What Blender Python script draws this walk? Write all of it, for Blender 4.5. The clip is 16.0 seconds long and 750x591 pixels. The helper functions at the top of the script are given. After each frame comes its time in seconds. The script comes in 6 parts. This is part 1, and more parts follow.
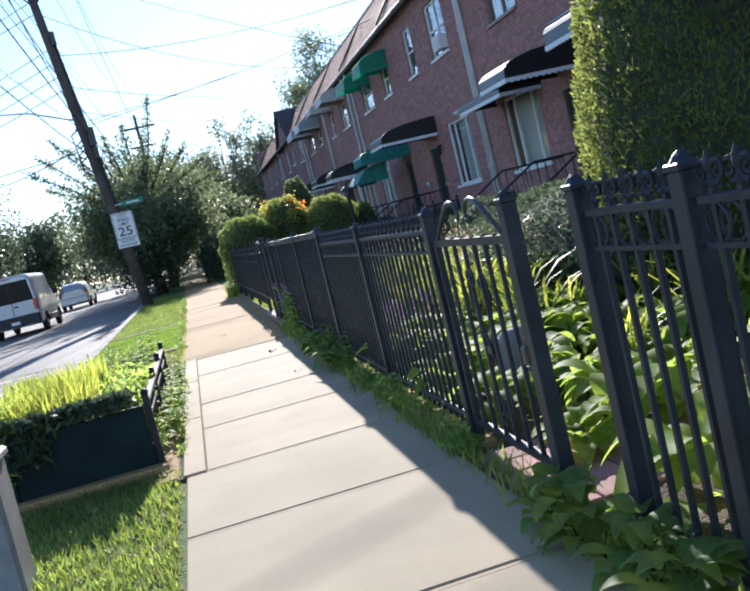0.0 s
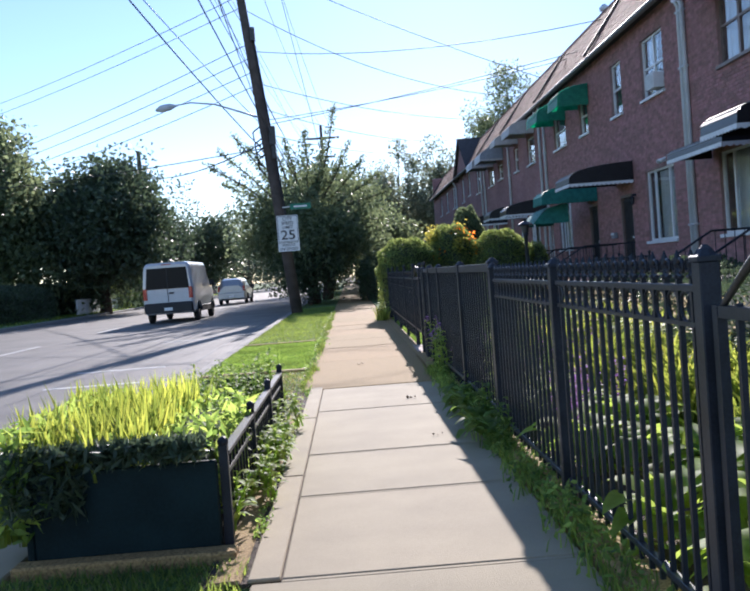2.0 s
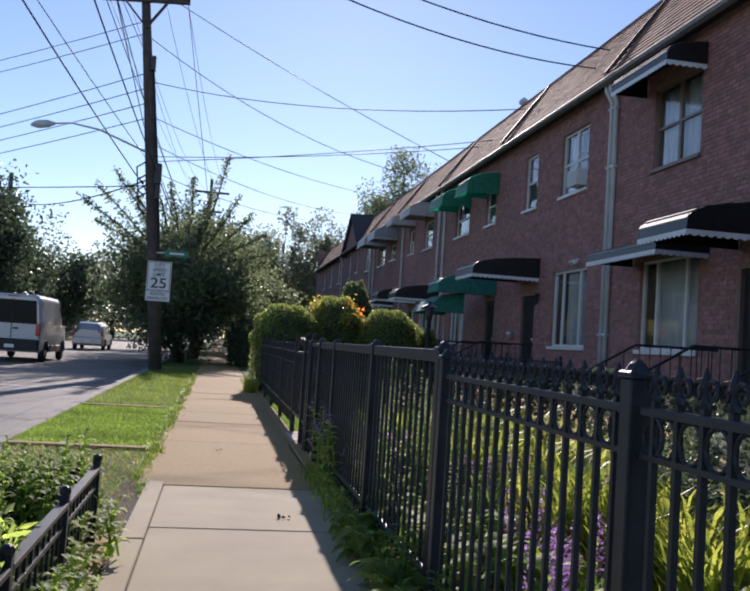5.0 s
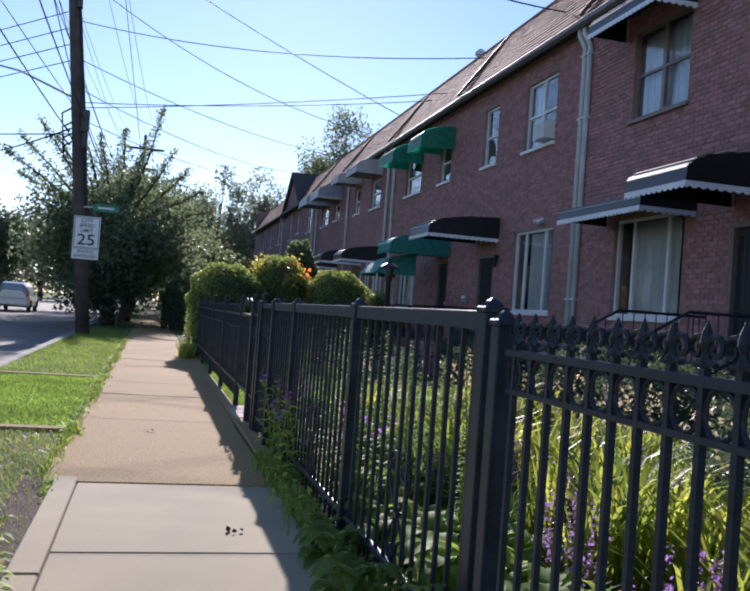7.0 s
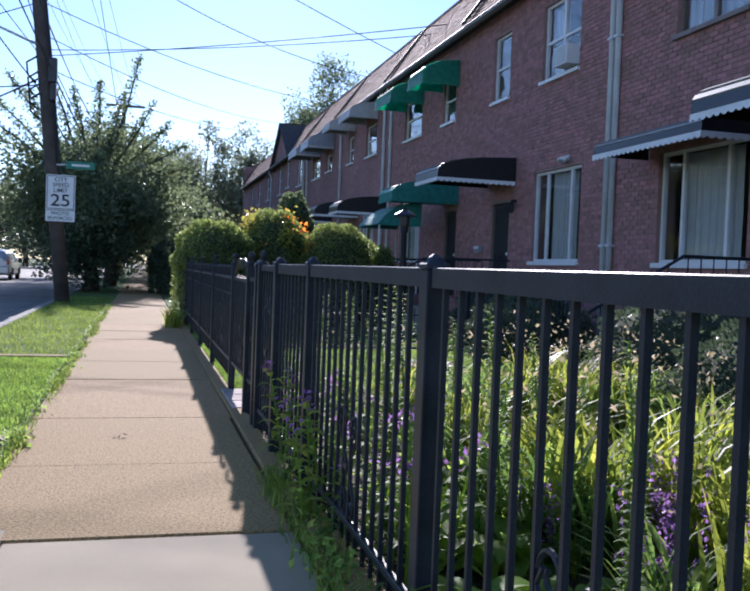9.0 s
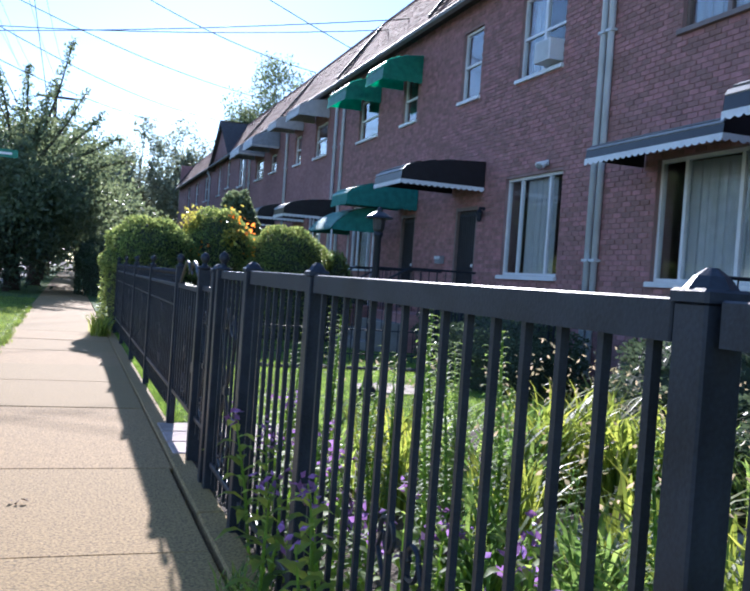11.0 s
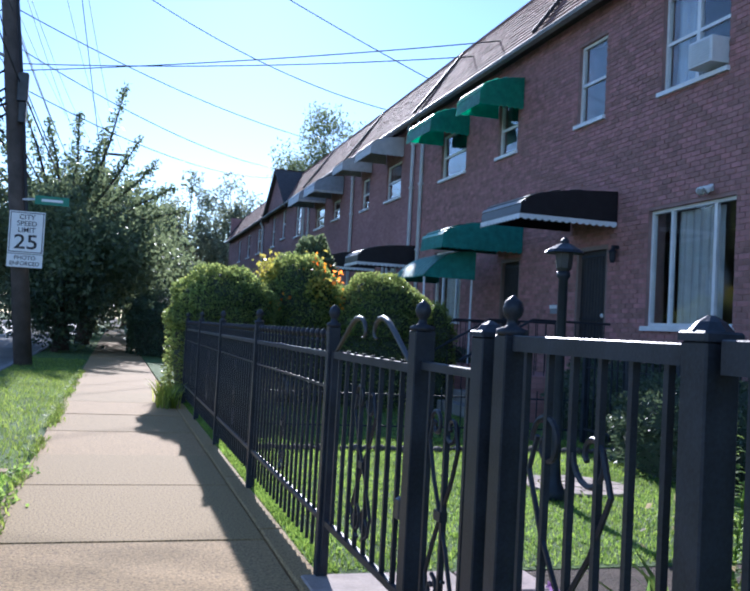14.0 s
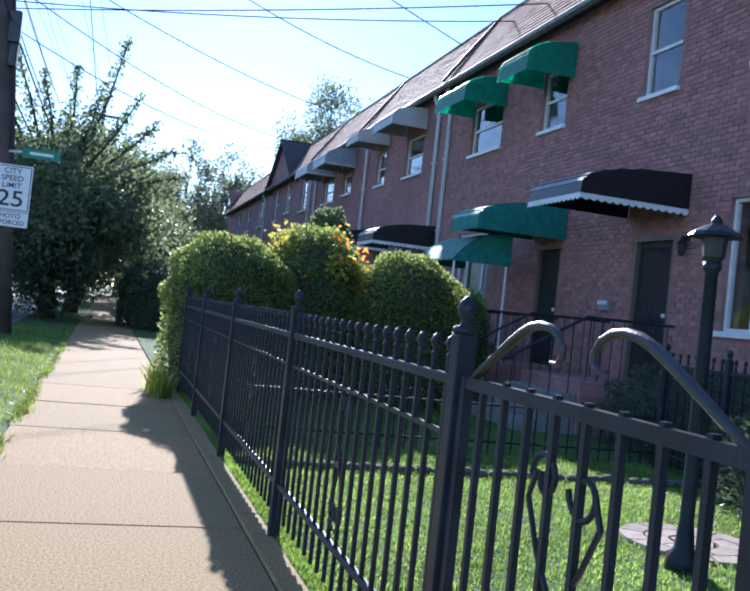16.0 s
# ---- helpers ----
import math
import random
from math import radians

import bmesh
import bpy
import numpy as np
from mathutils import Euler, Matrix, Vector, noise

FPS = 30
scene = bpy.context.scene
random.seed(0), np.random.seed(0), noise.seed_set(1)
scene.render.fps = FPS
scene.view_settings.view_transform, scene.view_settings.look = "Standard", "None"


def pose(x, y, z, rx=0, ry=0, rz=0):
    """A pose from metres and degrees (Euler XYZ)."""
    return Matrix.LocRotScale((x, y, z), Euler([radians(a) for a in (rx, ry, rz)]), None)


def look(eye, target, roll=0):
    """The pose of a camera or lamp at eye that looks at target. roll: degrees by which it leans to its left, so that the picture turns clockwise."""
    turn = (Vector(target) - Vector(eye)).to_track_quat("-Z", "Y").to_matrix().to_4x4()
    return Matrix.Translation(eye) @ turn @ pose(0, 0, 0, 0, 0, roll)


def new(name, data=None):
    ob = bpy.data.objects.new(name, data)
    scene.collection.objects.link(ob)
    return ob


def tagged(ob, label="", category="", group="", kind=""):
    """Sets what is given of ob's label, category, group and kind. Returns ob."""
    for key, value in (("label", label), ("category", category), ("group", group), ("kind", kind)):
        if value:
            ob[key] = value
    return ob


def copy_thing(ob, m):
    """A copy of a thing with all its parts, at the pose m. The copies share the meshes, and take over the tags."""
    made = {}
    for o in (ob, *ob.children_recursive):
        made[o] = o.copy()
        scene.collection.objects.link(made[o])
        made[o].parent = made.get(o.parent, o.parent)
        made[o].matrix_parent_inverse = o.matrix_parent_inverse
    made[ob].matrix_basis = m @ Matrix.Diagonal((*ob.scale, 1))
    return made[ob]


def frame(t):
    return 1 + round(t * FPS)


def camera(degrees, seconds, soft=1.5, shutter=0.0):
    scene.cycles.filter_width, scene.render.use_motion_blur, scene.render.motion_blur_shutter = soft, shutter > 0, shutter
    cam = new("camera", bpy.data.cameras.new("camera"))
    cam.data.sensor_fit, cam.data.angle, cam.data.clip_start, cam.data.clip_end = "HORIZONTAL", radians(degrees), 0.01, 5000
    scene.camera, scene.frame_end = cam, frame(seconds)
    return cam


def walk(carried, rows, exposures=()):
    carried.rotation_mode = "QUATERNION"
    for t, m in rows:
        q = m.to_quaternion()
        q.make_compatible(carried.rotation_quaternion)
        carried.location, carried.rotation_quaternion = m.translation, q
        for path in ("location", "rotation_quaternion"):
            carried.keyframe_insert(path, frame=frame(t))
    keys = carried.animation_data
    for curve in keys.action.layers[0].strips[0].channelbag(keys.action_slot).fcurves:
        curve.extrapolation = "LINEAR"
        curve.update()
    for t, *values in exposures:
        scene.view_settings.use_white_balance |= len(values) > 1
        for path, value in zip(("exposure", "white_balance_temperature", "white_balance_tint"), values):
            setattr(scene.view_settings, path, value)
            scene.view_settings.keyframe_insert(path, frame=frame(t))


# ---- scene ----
cam = camera(46.5, 16.0, soft=2.2)
PATH = [
    (0, (0.713, 1.084, 1.32), (1.101, 3.038, 1.141), -13.6),
    (0.5, (0.82, 1.467, 1.306), (1.185, 3.424, 1.114), -10.9),
    (1, (0.842, 1.976, 1.308), (1.098, 3.95, 1.12), -10.8),
    (1.5, (0.894, 2.493, 1.313), (1.007, 4.487, 1.204), -8.5),
    (2, (0.888, 2.918, 1.289), (0.945, 4.917, 1.237), -4.3),
    (2.5, (0.891, 3.262, 1.295), (1.02, 5.257, 1.294), -1.0),
    (3, (0.924, 3.721, 1.294), (0.957, 5.72, 1.336), -1.5),
    (3.5, (0.898, 4.109, 1.291), (1.045, 6.103, 1.29), -1.1),
    (4, (0.896, 4.535, 1.282), (0.97, 6.529, 1.409), 3.1),
    (4.5, (0.826, 4.9, 1.268), (1.094, 6.878, 1.392), 1.8),
    (5, (0.852, 5.256, 1.289), (1.2, 7.222, 1.405), 3.8),
    (5.2, (0.852, 5.405, 1.267), (1.224, 7.367, 1.38), 4.0),
    (7.3, (0.882, 7.117, 1.244), (1.38, 9.054, 1.286), 4.3),
    (7.5, (0.887, 7.325, 1.238), (1.374, 9.264, 1.281), 4.0),
    (8, (0.954, 7.7, 1.249), (1.495, 9.625, 1.276), 3.0),
    (8.5, (0.976, 8.217, 1.26), (1.508, 10.144, 1.288), 3.9),
    (9, (1.064, 8.771, 1.281), (1.584, 10.701, 1.222), 2.2),
    (9.2, (1.091, 8.91, 1.287), (1.636, 10.831, 1.183), 1.5),
    (11.3, (1.13, 10.716, 1.288), (1.801, 12.6, 1.268), 4.2),
    (11.5, (1.131, 10.887, 1.291), (1.798, 12.772, 1.279), 4.2),
    (12, (1.15, 11.398, 1.295), (1.754, 13.304, 1.323), 4.0),
    (12.5, (1.071, 11.866, 1.302), (1.664, 13.774, 1.394), 2.9),
    (13, (1.019, 12.358, 1.295), (1.53, 14.288, 1.408), 3.1),
    (13.5, (0.955, 12.848, 1.281), (1.437, 14.786, 1.383), 2.9),
    (14, (0.896, 13.29, 1.277), (1.465, 15.206, 1.357), 3.1),
    (14.5, (0.877, 13.758, 1.276), (1.475, 15.666, 1.326), 3.4),
    (15, (0.852, 14.179, 1.284), (1.526, 16.061, 1.312), 3.1),
    (15.5, (0.928, 14.693, 1.295), (1.598, 16.577, 1.313), 4.9),
    (16, (0.938, 15.228, 1.317), (1.526, 17.139, 1.357), 6.2),
]
walk(cam, [(t, look(eye, target, roll)) for t, eye, target, roll in PATH], [(0, 1.95, 5450, 16), (1.5, 1.8, 5450, 18), (3, 1.42, 5650, 21), (4.5, 1.14, 5850, 22), (5.2, 1.16, 5800, 22), (7.5, 1.45, 5450, 22), (9, 1.6, 5250, 22), (11.5, 2.08, 5130, 18), (13, 1.84, 5030, 18), (14.5, 1.82, 4980, 17), (16, 2.04, 5000, 17)])

# ---- world, sun, exposure ----
SUN_AZ, SUN_EL = radians(7.6), radians(24.5)   # the sun stands ahead and a little to the right of the street
world = bpy.data.worlds.new("world")
scene.world = world
world.use_nodes = True
wn = world.node_tree.nodes
sky = wn.new("ShaderNodeTexSky")
sky.sky_type, sky.sun_disc = "NISHITA", False
sky.sun_elevation, sky.sun_rotation = SUN_EL, SUN_AZ
sky.air_density, sky.dust_density, sky.ozone_density = 1.0, 0.06, 1.15
world.node_tree.links.new(sky.outputs[0], wn["Background"].inputs[0])
wn["Background"].inputs[1].default_value = 0.057
sun = new("sun", bpy.data.lights.new("sun", "SUN"))
sun.data.energy, sun.data.angle, sun.data.color = 2.7, radians(0.6), (1.0, 0.865, 0.68)
to_sun = Vector((math.sin(SUN_AZ) * math.cos(SUN_EL), math.cos(SUN_AZ) * math.cos(SUN_EL), math.sin(SUN_EL)))
sun.matrix_world = look(to_sun * 60 + Vector((0, 0, 5)), (0, 0, 5))

# ---- materials ----


def mat(name, base, rough=0.8, metal=0.0, vary=0.25, scale=8.0, fine=60.0, bump=0.3, island=0.0, objrand=0.0, second=None, through_light=0.0, depth=0.01, spec=0.5, coat=0.0):
    """A surface with stains at one scale, grain at another, and relief."""
    m = bpy.data.materials.new(name)
    m.use_nodes = True
    n, l = m.node_tree.nodes, m.node_tree.links
    b = n["Principled BSDF"]
    b.inputs["Roughness"].default_value, b.inputs["Metallic"].default_value = rough, metal
    b.inputs["Specular IOR Level"].default_value = spec
    b.inputs["Coat Weight"].default_value = coat
    tc = n.new("ShaderNodeTexCoord")
    big, small = n.new("ShaderNodeTexNoise"), n.new("ShaderNodeTexNoise")
    big.inputs["Scale"].default_value, small.inputs["Scale"].default_value = scale, fine
    big.inputs["Detail"].default_value, small.inputs["Detail"].default_value = 5, 3
    for t in (big, small):
        l.new(tc.outputs["Object"], t.inputs["Vector"])
    ramp = n.new("ShaderNodeValToRGB")
    dark = [c * (1 - vary) for c in base]
    lite = list(second) if second else [min(1, c * (1 + vary)) for c in base]
    ramp.color_ramp.elements[0].color, ramp.color_ramp.elements[1].color = (*dark, 1), (*lite, 1)
    ramp.color_ramp.elements[0].position, ramp.color_ramp.elements[1].position = 0.35, 0.65
    mixf = n.new("ShaderNodeMath")
    mixf.operation = "MULTIPLY_ADD"
    mixf.inputs[1].default_value, mixf.inputs[2].default_value = 0.35, 0.0
    l.new(small.outputs["Fac"], mixf.inputs[0])
    add = n.new("ShaderNodeMath")
    add.operation = "MULTIPLY_ADD"
    add.inputs[1].default_value = 0.65
    l.new(big.outputs["Fac"], add.inputs[0])
    l.new(mixf.outputs[0], add.inputs[2])
    l.new(add.outputs[0], ramp.inputs["Fac"])
    col = ramp.outputs[0]
    if island or objrand:
        src = n.new("ShaderNodeNewGeometry").outputs["Random Per Island"] if island else n.new("ShaderNodeObjectInfo").outputs["Random"]
        hsv = n.new("ShaderNodeHueSaturation")
        mr = n.new("ShaderNodeMapRange")
        k = island or objrand
        mr.inputs["To Min"].default_value, mr.inputs["To Max"].default_value = 1 - k, 1 + k
        l.new(src, mr.inputs["Value"])
        l.new(mr.outputs[0], hsv.inputs["Value"])
        l.new(col, hsv.inputs["Color"])
        mr2 = n.new("ShaderNodeMapRange")
        mr2.inputs["To Min"].default_value, mr2.inputs["To Max"].default_value = 0.5 + 0.05 * k, 0.5 - 0.05 * k
        l.new(src, mr2.inputs["Value"])
        l.new(mr2.outputs[0], hsv.inputs["Hue"])
        col = hsv.outputs[0]
    l.new(col, b.inputs["Base Color"])
    if bump:
        bp = n.new("ShaderNodeBump")
        bp.inputs["Strength"].default_value, bp.inputs["Distance"].default_value = bump, depth
        l.new(small.outputs["Fac"], bp.inputs["Height"])
        l.new(bp.outputs[0], b.inputs["Normal"])
    if through_light:
        tr = n.new("ShaderNodeBsdfTranslucent")
        bright = n.new("ShaderNodeHueSaturation")
        bright.inputs["Value"].default_value, bright.inputs["Hue"].default_value = 3.0, 0.475
        l.new(col, bright.inputs["Color"])
        l.new(bright.outputs[0], tr.inputs["Color"])
        mx = n.new("ShaderNodeMixShader")
        mx.inputs[0].default_value = through_light
        l.new(b.outputs[0], mx.inputs[1])
        l.new(tr.outputs[0], mx.inputs[2])
        l.new(mx.outputs[0], n["Material Output"].inputs["Surface"])
    return m


def glass_mat(name, tint, rough=0.03):
    m = bpy.data.materials.new(name)
    m.use_nodes = True
    b = m.node_tree.nodes["Principled BSDF"]
    b.inputs["Base Color"].default_value = (*tint, 1)
    b.inputs["Roughness"].default_value = rough
    b.inputs["Transmission Weight"].default_value = 1.0
    b.inputs["IOR"].default_value = 1.45
    return m


CONCRETE_NEW = mat("concrete_new", (0.345, 0.287, 0.185), 0.85, vary=0.17, scale=1.3, fine=170, bump=0.3, objrand=0.06)
CONCRETE_OLD = mat("concrete_aggregate", (0.32, 0.212, 0.082), 0.9, vary=0.55, scale=80, fine=60, bump=0.45, objrand=0.07, depth=0.012)
KERB = mat("kerb_stone", (0.25, 0.24, 0.22), 0.85, vary=0.25, scale=4, fine=80, bump=0.5)
ASPHALT = mat("asphalt", (0.15, 0.141, 0.126), 0.75, vary=0.22, scale=0.6, fine=70, bump=0.6, depth=0.012)
ASPHALT_SEAL = mat("asphalt_sealed_crack", (0.05, 0.05, 0.052), 0.6, vary=0.2, scale=3)
ROAD_PAINT = mat("road_paint", (0.55, 0.55, 0.53), 0.7, vary=0.3, scale=9, fine=90)
SOIL = mat("soil", (0.085, 0.062, 0.045), 0.95, vary=0.4, scale=5, fine=60, bump=1.0, depth=0.03)
TURF = mat("turf_ground", (0.085, 0.145, 0.03), 0.95, vary=0.35, scale=3, fine=40, bump=1.0, depth=0.03)
DRY = mat("dry_turf", (0.20, 0.17, 0.085), 0.95, vary=0.35, scale=4, fine=50, bump=1.0, depth=0.03)
BRICK = mat("brick", (0.35, 0.185, 0.172), 0.85, vary=0.22, scale=6, fine=90, bump=0.5, island=0.22)
BRICK_ONE = mat("brick_single", (0.35, 0.185, 0.172), 0.85, vary=0.22, scale=6, fine=90, bump=0.5, objrand=0.22)
MORTAR = mat("mortar", (0.30, 0.195, 0.18), 0.92, vary=0.2, scale=3, fine=70)


def coursed_brick(name):
    """Brickwork of the far houses: courses of 75 mm as colour and relief."""
    m = bpy.data.materials.new(name)
    m.use_nodes = True
    n, l = m.node_tree.nodes, m.node_tree.links
    b = n["Principled BSDF"]
    b.inputs["Roughness"].default_value = 0.87
    tc, sep, comb = n.new("ShaderNodeTexCoord"), n.new("ShaderNodeSeparateXYZ"), n.new("ShaderNodeCombineXYZ")
    l.new(tc.outputs["Object"], sep.inputs[0])
    s = n.new("ShaderNodeMath")
    s.operation = "ADD"
    l.new(sep.outputs[0], s.inputs[0])
    l.new(sep.outputs[1], s.inputs[1])
    l.new(s.outputs[0], comb.inputs[0])
    l.new(sep.outputs[2], comb.inputs[1])
    br = n.new("ShaderNodeTexBrick")
    br.inputs["Scale"].default_value = 1.0
    br.inputs["Brick Width"].default_value, br.inputs["Row Height"].default_value, br.inputs["Mortar Size"].default_value = 0.21, 0.075, 0.006
    br.inputs["Color1"].default_value, br.inputs["Color2"].default_value, br.inputs["Mortar"].default_value = (0.305, 0.155, 0.145, 1), (0.395, 0.212, 0.198, 1), (0.28, 0.175, 0.16, 1)
    l.new(comb.outputs[0], br.inputs["Vector"])
    no = n.new("ShaderNodeTexNoise")
    no.inputs["Scale"].default_value = 0.7
    l.new(tc.outputs["Object"], no.inputs["Vector"])
    hs = n.new("ShaderNodeHueSaturation")
    mr = n.new("ShaderNodeMapRange")
    mr.inputs["To Min"].default_value, mr.inputs["To Max"].default_value = 0.65, 1.3
    l.new(no.outputs["Fac"], mr.inputs["Value"])
    l.new(mr.outputs[0], hs.inputs["Value"])
    l.new(br.outputs["Color"], hs.inputs["Color"])
    l.new(hs.outputs[0], b.inputs["Base Color"])
    bp = n.new("ShaderNodeBump")
    bp.inputs["Strength"].default_value, bp.inputs["Distance"].default_value, bp.invert = 0.7, 0.008, True
    l.new(br.outputs["Fac"], bp.inputs["Height"])
    l.new(bp.outputs[0], b.inputs["Normal"])
    return m


BRICK_FAR = coursed_brick("brickwork")
SHINGLE = mat("roof_tile", (0.27, 0.155, 0.12), 0.85, spec=0.25, vary=0.25, scale=2.0, fine=60, bump=0.4, island=0.25)
ROOF_DARK = mat("roof_felt", (0.06, 0.055, 0.055), 0.9, vary=0.3)
GUTTER = mat("dull_gutter_metal", (0.24, 0.24, 0.25), 0.6, vary=0.2)
FLASHING = mat("dark_flashing", (0.05, 0.04, 0.04), 0.6, vary=0.2)
WHITE_METAL = mat("white_painted_metal", (0.72, 0.74, 0.76), 0.45, vary=0.10, scale=3, fine=40, bump=0.1)
GREY_METAL = mat("grey_painted_metal", (0.60, 0.64, 0.67), 0.45, vary=0.12, scale=3, bump=0.1)
VINYL = mat("white_vinyl_frame", (0.78, 0.79, 0.79), 0.4, vary=0.08, scale=5, bump=0.05)
BRONZE = mat("brown_window_frame", (0.20, 0.15, 0.13), 0.5, vary=0.15, bump=0.05)
AWN_BLACK = mat("black_awning_metal", (0.012, 0.013, 0.016), 0.35, vary=0.3, bump=0.1)
AWN_STRIPE = mat("silver_awning_rib", (0.27, 0.28, 0.29), 0.6, vary=0.15, bump=0.1)
AWN_GREEN_RIB = mat("pale_green_awning_rib", (0.24, 0.46, 0.41), 0.65, vary=0.15, bump=0.1, spec=0.15)
AWN_GREEN = mat("green_awning_metal", (0.04, 0.20, 0.17), 0.6, vary=0.25, bump=0.1, spec=0.2)
AWN_GREEN_FIBRE = mat("green_awning_fibreglass", (0.05, 0.25, 0.20), 0.4, vary=0.2, bump=0.1, through_light=0.5)
AWN_WHITE = mat("pale_awning_metal", (0.42, 0.41, 0.40), 0.5, vary=0.12, bump=0.1)
AWN_GREY = mat("grey_awning_metal", (0.25, 0.27, 0.30), 0.4, vary=0.15, bump=0.1)
IRON = mat("black_fence_paint", (0.023, 0.028, 0.038), 0.42, vary=0.4, scale=6, fine=120, bump=0.25, depth=0.003, spec=0.25)
IRON_DULL = mat("dark_grey_iron", (0.035, 0.037, 0.04), 0.45, vary=0.4, scale=6, fine=80, bump=0.3, depth=0.004)
GLASS = glass_mat("window_glass", (0.86, 0.9, 0.92))
PANE_DARK = mat("dark_room_glass", (0.02, 0.024, 0.028), 0.05, vary=0.3, scale=1.5, bump=0.0, spec=0.9)
PANE_SKY = mat("blind_behind_glass", (0.42, 0.44, 0.46), 0.12, vary=0.08, scale=2, bump=0.0, spec=0.8)
CURTAIN = mat("lace_curtain", (0.52, 0.53, 0.52), 0.8, vary=0.12, scale=10, fine=70, bump=0.2)
DOOR_DARK = mat("dark_door", (0.025, 0.022, 0.022), 0.5, vary=0.3)
DOOR_PALE = mat("pale_curtain_panel", (0.55, 0.56, 0.55), 0.6, vary=0.1)
WOOD_POLE = mat("weathered_pole_wood", (0.085, 0.070, 0.060), 0.9, vary=0.35, scale=3, fine=45, bump=0.7)
CABLE = mat("cable_rubber", (0.012, 0.012, 0.014), 0.6, vary=0.2)
CERAMIC = mat("insulator", (0.12, 0.10, 0.10), 0.3)
SIGN_WHITE = mat("sign_sheeting", (0.80, 0.81, 0.80), 0.4, vary=0.05, scale=4, bump=0.05)
SIGN_BLACK = mat("sign_ink", (0.02, 0.02, 0.022), 0.5)
SIGN_GREEN = mat("street_name_sign", (0.01, 0.19, 0.11), 0.4, vary=0.1)
BOX_GREEN = mat("dark_green_panel", (0.007, 0.019, 0.021), 0.6, vary=0.35, scale=4, fine=60, bump=0.3, spec=0.15)
PAVER = mat("pink_paver", (0.42, 0.33, 0.28), 0.85, vary=0.2, scale=8, fine=70, bump=0.5, objrand=0.2)
STONE = mat("field_stone", (0.12, 0.10, 0.08), 0.9, vary=0.35, scale=6, fine=50, bump=0.8, island=0.3)
BARK = mat("bark", (0.075, 0.055, 0.042), 0.95, vary=0.4, scale=5, fine=40, bump=1.0, depth=0.03)


def leaf_mat(name, base, k=0.45, vary=0.3, tr=0.45, rough=0.45):
    return mat(name, base, rough, vary=vary, scale=1.2, fine=30, bump=0.0, island=k, through_light=tr, spec=0.4)


LEAF_TREE = leaf_mat("tree_leaf", (0.092, 0.125, 0.062), 0.3, tr=0.4)
LEAF_DARK = leaf_mat("dark_leaf", (0.052, 0.08, 0.043), 0.3, tr=0.25)
# paler and greyer: distance haze is mixed into this leaf colour
LEAF_FAR_HAZE = leaf_mat("hazed_far_leaf", (0.125, 0.15, 0.1), 0.3, tr=0.4)
LEAF_HEDGE = leaf_mat("hedge_leaf", (0.125, 0.175, 0.05), tr=0.5)
LEAF_HOSTA = leaf_mat("hosta_leaf", (0.15, 0.235, 0.04), tr=0.6, rough=0.62)
LEAF_BLADE = leaf_mat("blade_leaf", (0.15, 0.20, 0.03), tr=0.55)
LEAF_WEED = leaf_mat("weed_leaf", (0.10, 0.175, 0.04), tr=0.55, rough=0.62)
LEAF_LUSH = leaf_mat("lush_leaf", (0.14, 0.225, 0.045), tr=0.6, rough=0.6)
LEAF_YEW = leaf_mat("conifer_spray", (0.105, 0.14, 0.035), 0.25, tr=0.5)
LEAF_GRASS = leaf_mat("grass_blade", (0.115, 0.18, 0.032), tr=0.45)
LEAF_GRASS_DRY = leaf_mat("dry_grass_blade", (0.24, 0.21, 0.09), tr=0.35)
LEAF_GRASS_BRIGHT = leaf_mat("bright_grass_blade", (0.105, 0.19, 0.032), tr=0.5)
LEAF_YELLOW = leaf_mat("yellow_leaf", (0.24, 0.25, 0.04), tr=0.5)
PETAL_ORANGE = leaf_mat("orange_petal", (0.65, 0.30, 0.02), tr=0.5)
PETAL_PURPLE = leaf_mat("purple_petal", (0.19, 0.09, 0.23), tr=0.45)
PETAL_PALE = leaf_mat("dried_flower_head", (0.30, 0.27, 0.15), tr=0.3)
# dark colour of the solid fills added inside foliage to stop light passing through
CORE = mat("light_blocking_core", (0.035, 0.048, 0.026), 0.95, vary=0.4, scale=9, bump=0.6)
LITTER = mat("dead_leaf", (0.10, 0.06, 0.035), 0.9, vary=0.3)

# ---- mesh helpers ----


